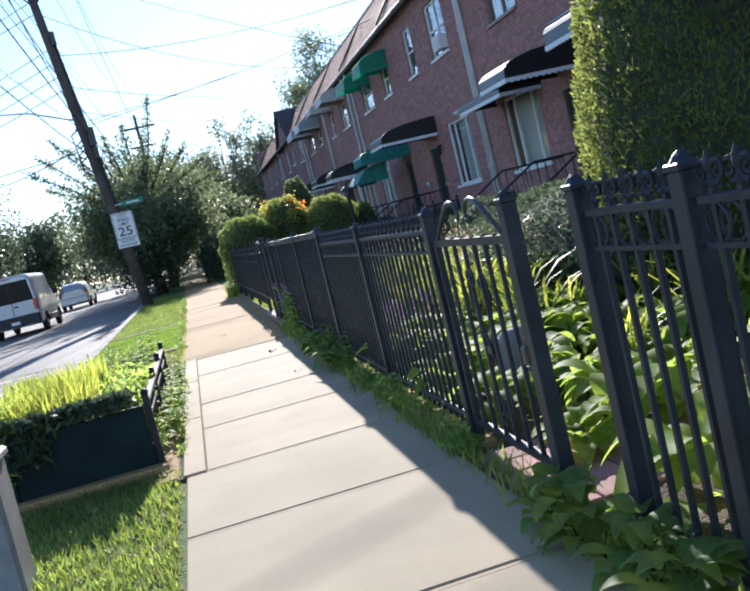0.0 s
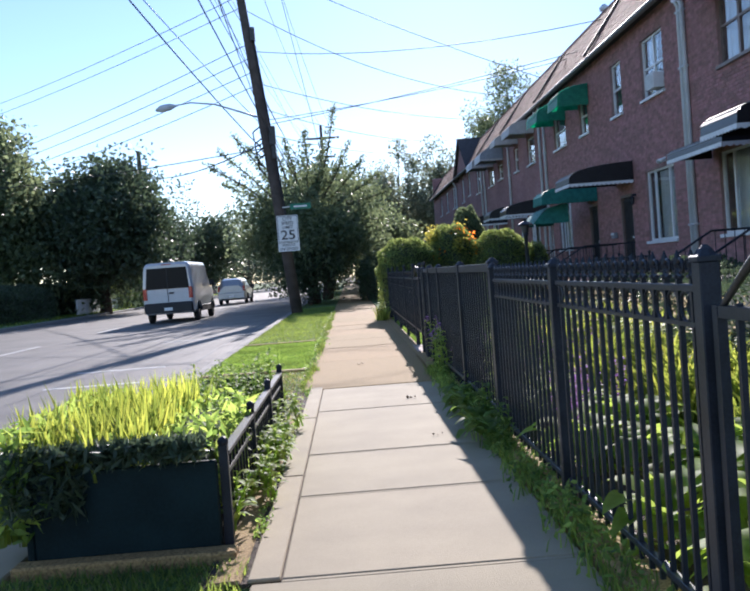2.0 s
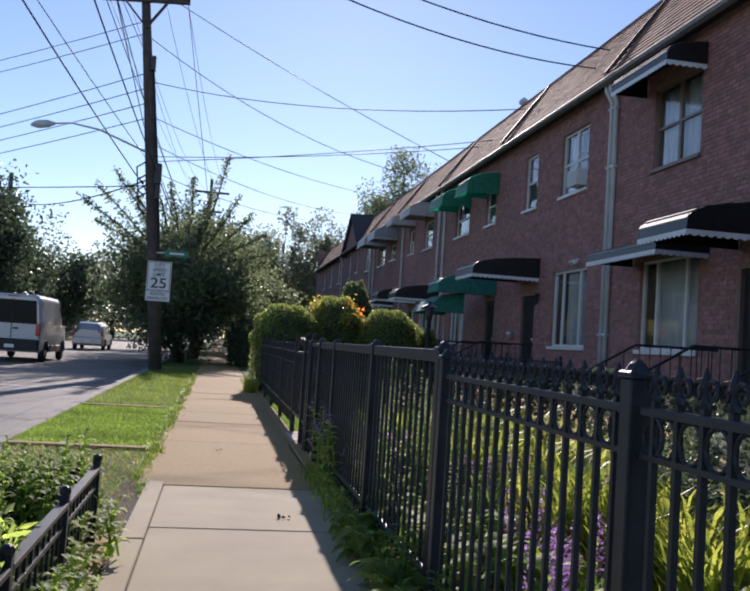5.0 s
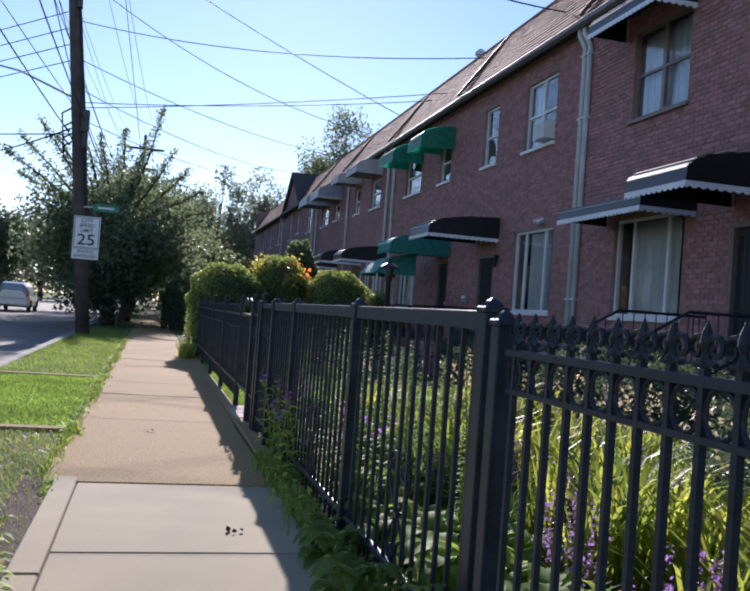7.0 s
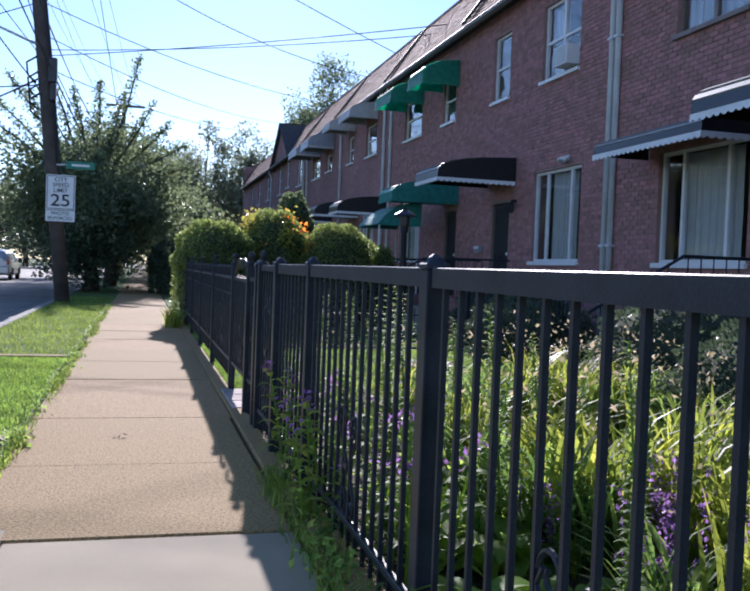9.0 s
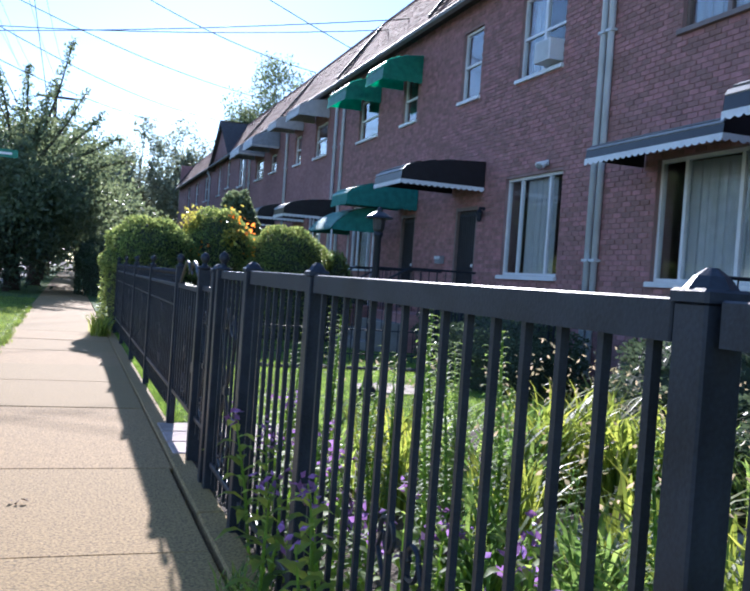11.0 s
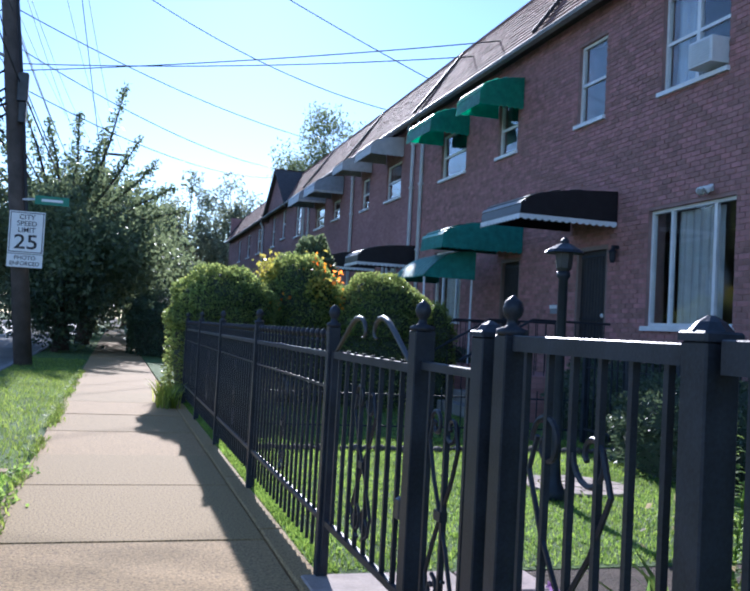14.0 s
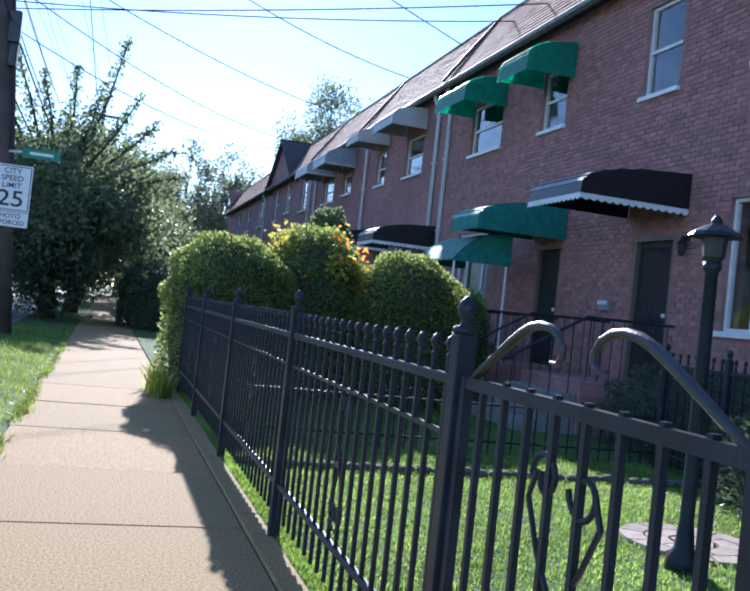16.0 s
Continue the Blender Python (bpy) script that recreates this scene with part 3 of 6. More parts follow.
def stoop(house, y0, y1, top, rails=True):
    s = Mesh().box(7.0, 8.49, y0, y1, 0.0, top, 0.015)
    st = part("stoop", s, BRICK_FAR, house, "dark brick stoop with steps")
    n = round(top / 0.18)
    for i in range(1, n):
        part("step", Mesh().box(7.0 - 0.28 * i, 7.0 - 0.28 * (i - 1) - 0.002, y0 + 0.05, y1 - 0.05, 0.0, top - 0.18 * i, 0.01), KERB, st)
    if rails:
        for y in (y0 + 0.05, y1 - 0.05):
            part("handrail", Mesh().tube([(8.4, y, top + 0.85), (7.05, y, top + 0.85), (7.0 - 0.28 * n, y, 0.9)], 0.02, 6), IRON, st, "black iron handrail")
            bars = [(8.3 - 0.17 * i, top, top + 0.85) for i in range(8)] + [(7.0 - 0.28 * i - 0.14, max(0, top - 0.18 * (i + 1)), 0.9 + (top - 0.05) * (1 - (i + 0.5) / n)) for i in range(n)]
            for x, za, zb in bars:
                part("baluster", Mesh().tube([(x, y, za), (x, y, zb)], 0.008, 4), IRON, st)


def downpipe(house, y, label="grey metal downpipe", material=GREY_METAL):
    p = Mesh().tube([(8.30, y, 6.95), (8.30, y, 6.8), (8.44, y, 6.55), (8.44, y, 0.1)], 0.052, 8)
    dp = part("downpipe", p, material, house, label, smooth=True)
    for z in (1.8, 3.45, 5.2, 6.4):
        part("bracket", Mesh().box(8.38, 8.499, y - 0.075, y + 0.075, z, z + 0.04), material, dp)


def tile_slope(y0, y1):
    """Roof tiles in courses on the street slope."""
    m = Mesh()
    run = Vector((RIDGE_X - EAVE_X, 0, RIDGE_Z - EAVE)).normalized()
    out = Vector((-run.z, 0, run.x))
    length = math.hypot(RIDGE_X - EAVE_X, RIDGE_Z - EAVE)
    rows = int(length / 0.16)
    for r in range(rows):
        s = length * r / rows
        y = y0 + (0.0 if r % 2 else -0.13)
        while y < y1:
            a, b = max(y, y0) + 0.003, min(y + 0.26, y1) - 0.003
            if b > a + 0.03:
                base = Vector((EAVE_X, 0, EAVE + 0.02))
                lift = 0.028 + rs.uniform(-0.004, 0.006)
                p0, p1 = base + run * s + out * lift, base + run * (s + length / rows + 0.04) + out * 0.008
                q0 = base + run * s
                k = len(m.v)
                m.v += [(p0.x, a, p0.z), (p0.x, b, p0.z), (p1.x, b, p1.z), (p1.x, a, p1.z), (q0.x, a, q0.z), (q0.x, b, q0.z)]
                m.f += [(k, k + 3, k + 2, k + 1), (k + 4, k, k + 1, k + 5), (k + 3, k, k + 4), (k + 2, k + 5, k + 1)]
            y += 0.26
    return m


def row_house(y0, y1, label, wins, ground_win, door_at, bricks=False, pipe=None, near=None, floor_z=0.72, twin=False, frame=VINYL, ground_curtain=None):
    h = thing("row_house", (0, 0, 0), label, "house", "brick row houses")
    holes = [w[:4] for w in wins] + [ground_win] + [(door_at[0], door_at[1], floor_z, floor_z + 2.15)]
    part("wall", wall_cells(y0, y1, 0, EAVE, holes, WALL_X, 8.8), MORTAR if bricks else BRICK_FAR, h)
    part("back_wall", Mesh().box(15.7, 16.0, y0, y1, 0, RIDGE_Z), BRICK_FAR, h)
    part("party_wall", Mesh().box(8.81, 15.69, y0, y0 + 0.1, 0, RIDGE_Z - 1.7), MORTAR, h)
    part("floor_slab", Mesh().box(8.81, 15.69, y0 + 0.11, y1, 3.75, 3.95), MORTAR, h)
    if bricks:
        field, single = brick_field(y0, y1, 0.02, EAVE, holes, WALL_X, near)
        tagged(part("brickwork", field, BRICK, h, "dark red bricks with pale joints"), kind="stuff")
        if single:
            me = Mesh().box(0.0, 0.012, 0.003, 0.197, 0.003, 0.063).data("brick", BRICK_ONE)
            for y, z in single:
                part("brick", me, BRICK_ONE, h, at=(WALL_X - 0.011 - 0.001, y, z))
    # roof
    deck = Mesh().quad((EAVE_X, y0, EAVE), (EAVE_X, y1, EAVE), (RIDGE_X, y1, RIDGE_Z), (RIDGE_X, y0, RIDGE_Z))
    deck.quad((RIDGE_X, y0, RIDGE_Z), (RIDGE_X, y1, RIDGE_Z), (16.0, y1, RIDGE_Z), (16.0, y0, RIDGE_Z))
    deck.quad((EAVE_X, y1, EAVE - 0.02), (EAVE_X, y0, EAVE - 0.02), (8.8, y0, EAVE - 0.02), (8.8, y1, EAVE - 0.02))
    rf = part("roof", deck, ROOF_DARK, h, "sloping tiled roof with flat top")
    tagged(part("roof_tiles", tile_slope(y0, y1), SHINGLE, rf, "weathered reddish roof tiles in courses"), kind="stuff")
    part("ridge_cap", Mesh().tube([(RIDGE_X, y0, RIDGE_Z + 0.03), (RIDGE_X, y1, RIDGE_Z + 0.03)], 0.06, 6), SHINGLE, rf)
    part("rake", Mesh().tube([(EAVE_X - 0.06, y1 - 0.06, EAVE + 0.09), (RIDGE_X, y1 - 0.06, RIDGE_Z + 0.06)], 0.05, 4), FLASHING, rf, "dark flashing on the party wall")
    part("gutter", Mesh().strip([(8.23, EAVE - 0.01), (8.14, EAVE), (8.10, EAVE - 0.04), (8.12, EAVE - 0.1), (8.2, EAVE - 0.12), (8.24, EAVE - 0.11)], y0, y1), GUTTER, rf, "grey metal gutter")
    for w in wins:
        window(h, *w[:4], frame=w[4] if len(w) > 4 else frame, kind=w[5] if len(w) > 5 else "sash", curtain=w[6] if len(w) > 6 else None)
    window(h, *ground_win, frame=frame, kind="picture", curtain=ground_curtain or (ground_win[0] + 0.45, ground_win[1] - 0.45, CURTAIN))
    door(h, *door_at, floor_z, floor_z + 2.15)
    stoop(h, door_at[0] - 0.35, door_at[1] + 0.35, floor_z)
    if pipe:
        for p in pipe:
            downpipe(h, p)
    return h


BL = (0, 0, PANE_SKY)
row_house(-5.0, 1.65, "two-storey red brick row house with tiled roof", [(-3.7, -2.2, 5.05, 6.55), (-0.7, 0.35, 5.1, 6.55)], (-3.9, -2.05, 1.6, 3.34), (-0.85, 0.15))
row_house(1.65, 8.3, "two-storey red brick row house with tiled roof", [(5.5, 7.0, 5.05, 6.55), (2.95, 4.0, 5.1, 6.55)], (5.4, 7.2, 1.6, 3.34), (3.1, 4.1))
hz = row_house(8.3, 14.95, "two-storey red brick row house with black awnings", [(9.7, 11.2, 5.05, 6.55, BRONZE, "twin", (9.75, 11.15, PANE_SKY)), (12.9, 13.9, 5.1, 6.5)], (9.5, 11.4, 1.6, 3.3), (12.6, 13.6))
awning(hz, 12.2, 14.0, 6.85, 3.22, 3.85, AWN_BLACK, label="black bowed metal door awning")
hb = row_house(14.95, 21.6, "two-storey red brick row house with black awnings and pale curtains", [(18.44, 20.04, 4.85, 6.35, BRONZE, "twin", (18.5, 19.98, PANE_SKY)), (15.9, 16.8, 5.1, 6.35)],
               (18.29, 20.32, 1.54, 3.18), (16.2, 17.2), bricks=True, frame=VINYL, ground_curtain=(18.65, 19.95, DOOR_PALE))
awning(hb, 18.0, 20.6, 7.55, 3.1, 3.4, AWN_BLACK, label="low ribbed black metal window awning")
awning(hb, 15.85, 17.2, 6.85, 3.1, 3.6, AWN_BLACK, label="black bowed metal door awning")
awning(hb, 18.3, 20.35, 7.75, 6.28, 6.68, AWN_BLACK, label="black metal awning over upper window")
ha = row_house(21.6, 28.25, "two-storey red brick row house with white windows and black door awning", [(22.98, 24.48, 5.04, 6.48, VINYL, "twin", (23.8, 24.38, PANE_SKY)), (26.05, 26.95, 5.06, 6.46, VINYL, "sash")],
               (22.72, 24.66, 1.56, 3.29), (25.75, 26.75), bricks=True, pipe=(21.57, 21.76), near=(22.0, 25.0, 0.55, 1.5))
awning(ha, 25.5, 26.98, 6.78, 3.19, 3.7, AWN_BLACK, label="black bowed metal door awning with white scallops")
hc = row_house(28.25, 35.1, "two-storey red brick row house with green awnings", [(29.35, 30.28, 5.08, 6.2), (32.05, 33.68, 5.1, 6.2)], (32.0, 33.8, 1.6, 3.3), (28.95, 29.85), bricks=True, pipe=(35.0,))
awning(hc, 28.85, 30.05, 6.8, 3.0, 3.55, AWN_GREEN, AWN_GREEN, "green bowed metal door awning")
awning(hc, 31.9, 33.55, 7.52, 5.95, 6.52, AWN_GREEN_FIBRE, AWN_GREEN_FIBRE, "green awning over upper window")
awning(hc, 29.1, 30.3, 7.52, 5.92, 6.5, AWN_GREEN_FIBRE, AWN_GREEN_FIBRE, "green awning over upper window")
hd = row_house(35.1, 42.3, "two-storey red brick row house with pale upper awnings", [(36.9, 38.3, 5.15, 6.2), (40.15, 41.05, 5.2, 6.2)], (36.9, 38.6, 1.6, 3.3), (39.4, 40.4), pipe=(35.78, 42.1))
awning(hd, 36.7, 38.4, 7.5, 6.3, 6.8, AWN_WHITE, AWN_WHITE, "pale metal awning over upper window")
awning(hd, 39.9, 41.2, 7.5, 6.35, 6.8, AWN_WHITE, AWN_WHITE, "pale metal awning over upper window")
awning(hd, 35.3, 36.6, 6.9, 3.05, 3.6, AWN_BLACK, label="black bowed metal awning")
awning(hd, 39.0, 40.6, 6.9, 3.15, 3.7, AWN_BLACK, label="black bowed metal door awning")
he = row_house(42.3, 49.3, "two-storey red brick row house with grey upper awnings", [(43.95, 45.05, 5.3, 6.0), (46.4, 48.0, 5.25, 6.05)], (46.2, 48.0, 1.6, 3.3), (43.8, 44.8), pipe=(49.15,))
awning(he, 43.5, 45.3, 7.4, 6.15, 6.75, AWN_GREY, AWN_WHITE, "grey metal awning over upper window")
awning(he, 46.2, 48.3, 7.4, 6.15, 6.75, AWN_GREY, AWN_WHITE, "grey metal awning over upper window")
awning(he, 43.5, 45.0, 6.9, 3.15, 3.7, AWN_BLACK, label="black bowed metal door awning")
hf = row_house(49.3, 60.0, "two-storey red brick row house with a cross gable", [(51.0, 52.2, 5.3, 6.9), (54.6, 55.6, 5.5, 6.9), (57.4, 58.4, 5.3, 6.9)], (51.0, 52.9, 1.6, 3.3), (54.0, 55.0), pipe=(50.2,))
gm = Mesh()
gm.quad((8.3, 53.2, 6.9), (8.3, 56.3, 8.95), (8.3, 59.4, 6.9))
part("gable", gm, BRICK_FAR, hf, "brick cross gable")
gr2 = Mesh()
for ya, yb in ((53.0, 56.35), (59.6, 56.25)):
    za = 6.85
    gr2.quad((8.1, ya, za), (8.1, yb, 9.07), (12.0, yb, 9.07), (12.0, ya, za)).quad((8.1, ya, za - 0.12), (12.0, ya, za - 0.12), (12.0, yb, 8.95), (8.1, yb, 8.95))
    gr2.quad((8.1, ya, za - 0.12), (8.1, yb, 8.95), (8.1, yb, 9.07), (8.1, ya, za))
part("gable_roof", gr2, ROOF_DARK, hf, "dark cross gable roof")
hg = row_house(60.0, 76.0, "far brick row house end of terrace", [(62, 63.3, 5.3, 6.7), (66, 67.3, 5.3, 6.7), (70, 71.3, 5.3, 6.7)], (63.0, 65.0, 1.6, 3.3), (68.0, 69.0), pipe=(61.0,))
part("end_wall", Mesh().box(8.5, 16.0, 76.0, 76.3, 0, RIDGE_Z - 0.1), BRICK_FAR, hg)
part("end_wall", Mesh().box(8.5, 16.0, -5.3, -5.0, 0, RIDGE_Z - 0.1), BRICK_FAR, bpy.data.objects["row_house"])
# vents on the flat roofs
for x, y, s in ((9.9, 31.5, 1.0), (10.0, 35.6, 0.8), (10.0, 37.4, 0.8), (10.2, 24.0, 1.0)):
    vt = thing("roof_vent", (x, y, RIDGE_Z), "short grey metal vent pipe on a flat roof", "vent", "roof vents")
    part("pipe", Mesh().tube([(0, 0, 0), (0, 0, 0.45 * s)], 0.09 * s, 8), GREY_METAL, vt, smooth=True)
    part("cowl", Mesh().lathe((0, 0, 0.45 * s), [(0.16 * s, 0), (0.17 * s, 0.08 * s), (0.05 * s, 0.2 * s)], 8), GREY_METAL, vt)
# window air conditioner
ac = thing("air_conditioner", (8.42, 23.04, 5.1), "white window air conditioner with a slotted front", "air conditioner")
part("case", Mesh().box(-0.16, 0.24, 0, 0.5, 0, 0.36, 0.015), WHITE_METAL, ac)
gl = Mesh()
for i in range(9):
    gl.box(-0.172, -0.16, 0.04, 0.46, 0.03 + 0.034 * i, 0.045 + 0.034 * i)
part("grille", gl, GREY_METAL, ac)
mb = thing("mailbox", (8.44, 27.15, 1.75), "small pale wall mailbox beside the door", "mailbox")
part("box", Mesh().box(-0.06, 0.045, 0, 0.28, 0, 0.16, 0.01), AWN_GREY, mb)
part("flap", Mesh().box(-0.072, -0.061, 0.01, 0.27, 0.09, 0.15), WHITE_METAL, mb)
fl = thing("flood_light", (8.49, 23.22, 3.44), "small white twin flood light on the brick wall", "lamp")
part("mount", Mesh().box(-0.03, 0.0, -0.05, 0.05, -0.05, 0.05, 0.008), WHITE_METAL, fl)
for d in (-0.09, 0.09):
    hd_ = part("lamp_head", Mesh().lathe((0, 0, 0), [(0.028, 0), (0.035, 0.03), (0.062, 0.1), (0.064, 0.115)], 12), WHITE_METAL, fl, smooth=True, at=pose(-0.06, d, 0.01, 0, -125, 25 * (1 if d > 0 else -1)))
    part("lens", Mesh().lathe((0, 0, 0.105), [(0.058, 0), (0.04, 0.014), (0.005, 0.02)], 12), PANE_SKY, hd_)
    part("neck", Mesh().tube([(-0.02, d * 0.3, 0), (-0.06, d, 0.01)], 0.012, 6), WHITE_METAL, fl)
wl = thing("wall_lamp", (8.44, 25.45, 2.55), "small dark wall lantern beside the door", "lamp")
part("lantern", Mesh().lathe((-0.05, 0, 0), [(0.03, 0), (0.05, 0.05), (0.06, 0.16), (0.075, 0.17), (0.02, 0.24)], 8), IRON, wl)
part("bracket", Mesh().box(-0.06, 0.05, -0.03, 0.03, 0.22, 0.28), IRON, wl)
# lower green awning over the steps
low = thing("step_awning", (0, 0, 0), "green bowed metal awning on thin posts over steps", "awning")
prof = [(7.7 - 1.1 * i / 8, 2.4 + 0.55 * (1 - (i / 8) ** 2.6)) for i in range(9)]
part("canopy", Mesh().strip(prof + [(x, z - 0.014) for x, z in reversed(prof)], 29.3, 31.3), AWN_GREEN, low)
outer = [(x - 0.011, z + 0.022) for x, z in prof]
for i in range(0, 18, 2):
    part("rib", Mesh().strip(outer + [(x, z) for x, z in reversed(prof)], 29.3 + 0.11 * i, 29.41 + 0.11 * i), AWN_GREEN_RIB, low)
for ye in (29.3, 31.3):
    ed = Mesh()
    for (xa, za), (xb, zb) in zip(prof, prof[1:]):
        ed.quad((xa, ye, 2.38), (xb, ye, 2.38), (xb, ye, zb), (xa, ye, za))
    part("end_panel", ed, AWN_GREEN, low)
for x, y in ((6.65, 29.35), (6.65, 31.25), (7.65, 29.35), (7.65, 31.25)):
    part("awning_post", Mesh().tube([(x, y, 0), (x, y, 2.4)], 0.022, 6), WHITE_METAL, low)

# ---- fences ----


def post(fence, y, h, w=0.07, x=1.985, cap="flat"):
    m = Mesh().box(x - w / 2, x + w / 2, y - w / 2, y + w / 2, 0.0, h, 0.004)
    p = part("post", m, IRON, fence)
    if cap == "flat":
        part("post_cap", Mesh().box(x - w / 2 - 0.006, x + w / 2 + 0.006, y - w / 2 - 0.006, y + w / 2 + 0.006, h, h + 0.02, 0.005).lathe((x, y, h + 0.02), [(w * 0.55, 0), (w * 0.35, 0.018), (0.008, 0.03)], 8), IRON, p)
    else:
        part("ball_finial", Mesh().lathe((x, y, h), [(w * 0.62, 0), (w * 0.62, 0.015), (0.018, 0.025), (0.016, 0.045), (0.026, 0.055), (0.031, 0.075), (0.025, 0.095), (0.010, 0.108), (0.003, 0.114)], 10), IRON, p, smooth=True)
    return p


def leaf_top():
    """A cast ornament: a bud on a stem between two curled tendrils."""
    m = Mesh()
    m.lathe((0, 0, 0), [(0.01, 0), (0.013, 0.012), (0.007, 0.03), (0.015, 0.05), (0.012, 0.07), (0.002, 0.095)], 6)
    for q in (-1, 1):
        pts = []
        for i in range(13):
            a = -math.pi / 2 + 1.35 * 2 * math.pi * i / 12
            r = 0.034 * (1 - 0.7 * i / 12)
            pts.append((0.004 * q, q * (0.036 + r * math.cos(a) * -1), 0.04 + r * math.sin(a)))
        m.tube(pts, [0.007] * 9 + [0.006, 0.006, 0.007, 0.008], 5)
        m.tube([(0, 0, 0.01), (0, q * 0.02, 0.008), (0, q * 0.036, 0.007)], 0.007, 5)
    return m.data("finial", IRON)


def lace_ring():
    m = Mesh()
    n = 14
    m.tube([(0, 0.05 * math.cos(2 * math.pi * i / n), 0.05 * math.sin(2 * math.pi * i / n)) for i in range(n + 1)], 0.0065, 5, cap=False)
    return m.data("ring", IRON)


def ball_top():
    return Mesh().lathe((0, 0, 0), [(0.011, 0), (0.014, 0.008), (0.007, 0.02), (0.018, 0.04), (0.02, 0.05), (0.013, 0.066), (0.002, 0.075)], 7).data("finial", IRON)


def scroll(cy, cz, r, turns, start, sgn, x=1.985, end=0.25):
    pts = []
    for i in range(22):
        f = i / 21
        a = start + sgn * turns * 2 * math.pi * f
        rr = r * (1 - (1 - end) * f)
        pts.append((x, cy + rr * math.cos(a), cz + rr * math.sin(a)))
    return pts


def lyre(m, y, z0, z1, w=0.12, x=1.985):
    """A wrought ornament: two crossing S-bars with curled ends and a collar."""
    h = z1 - z0
    for s in (-1, 1):
        m.tube([(x, y + s * w * 0.2, z0), (x, y + s * w * 0.75, z0 + 0.06 * h), (x, y + s * w * 0.9, z0 + 0.18 * h), (x, y + s * w * 0.5, z0 + 0.34 * h), (x, y, z0 + 0.5 * h), (x, y - s * w * 0.6, z0 + 0.68 * h), (x, y - s * w, z0 + 0.86 * h), (x, y - s * w * 0.8, z0 + 0.97 * h)], 0.008, 5)
        m.tube(scroll(y + s * w * 0.42, z0 + 0.12 * h, w * 0.4, 1.1, math.pi / 2, s, x), 0.008, 5)
        m.tube(scroll(y - s * w * 0.55, z0 + 0.95 * h, w * 0.42, 1.1, 0, -s, x), 0.008, 5)
    m.box(x - 0.014, x + 0.014, y - 0.03, y + 0.03, z0 + 0.48 * h, z0 + 0.53 * h)
    return m


def panel(fence, y0, y1, top, low, step, pick_top, pick_low, w, finial=None, deep=0.03, thick=0.03, x=1.985):
    """Rails and pickets between two posts."""
    part("rail", Mesh().box(x - thick / 2, x + thick / 2, y0, y1, top - deep, top, 0.003), IRON, fence)
    part("rail", Mesh().box(x - 0.015, x + 0.015, y0, y1, low - 0.025, low, 0.003), IRON, fence)
    n = max(1, round((y1 - y0) / step))
    me = Mesh().box(-w / 2, w / 2, -w / 2, w / 2, 0, pick_top - pick_low).data("picket", IRON)
    for i in range(n):
        y = y0 + (y1 - y0) * (i + 0.5) / n
        part("picket", me, IRON, fence, at=(x, y, pick_low))
        if finial:
            part("finial", finial, IRON, fence, at=(x, y, pick_top))


FENCE_X = 1.955   # the first garden's fence; the later ones stand 3 cm further in
LEAF_TOP, BALL_TOP, LACE = leaf_top(), ball_top(), lace_ring()
fa = thing("metal_fence", (0, 0, 0), "black wrought-iron fence with leafy cast finials", "fence", "garden fences")
for y in (-3.1, -1.05, 1.05, 3.08, 3.7, 4.34, 5.5, 7.42, 9.36):
    post(fa, y, 1.25, 0.064, FENCE_X)
for a, b in ((-3.05, -1.1), (-1.0, 1.0), (1.1, 3.03), (3.13, 3.65), (5.55, 7.37), (7.47, 9.31)):
    panel(fa, a, b, 1.18, 0.16, 0.114, 1.195, 0.09, 0.018, LEAF_TOP, deep=0.022, x=FENCE_X)
    part("lace_rail", Mesh().box(FENCE_X - 0.01, FENCE_X + 0.01, a, b, 1.045, 1.06), IRON, fa)
    n = max(1, round((b - a) / 0.114))
    for i in range(n + 1):
        part("ring", LACE, IRON, fa, at=(FENCE_X, min(max(a + (b - a) * i / n, a + 0.05), b - 0.05), 1.108))
ga = thing("metal_gate", (0, 0, 0), "black wrought-iron gate with swan-neck top", "gate", "garden gates")


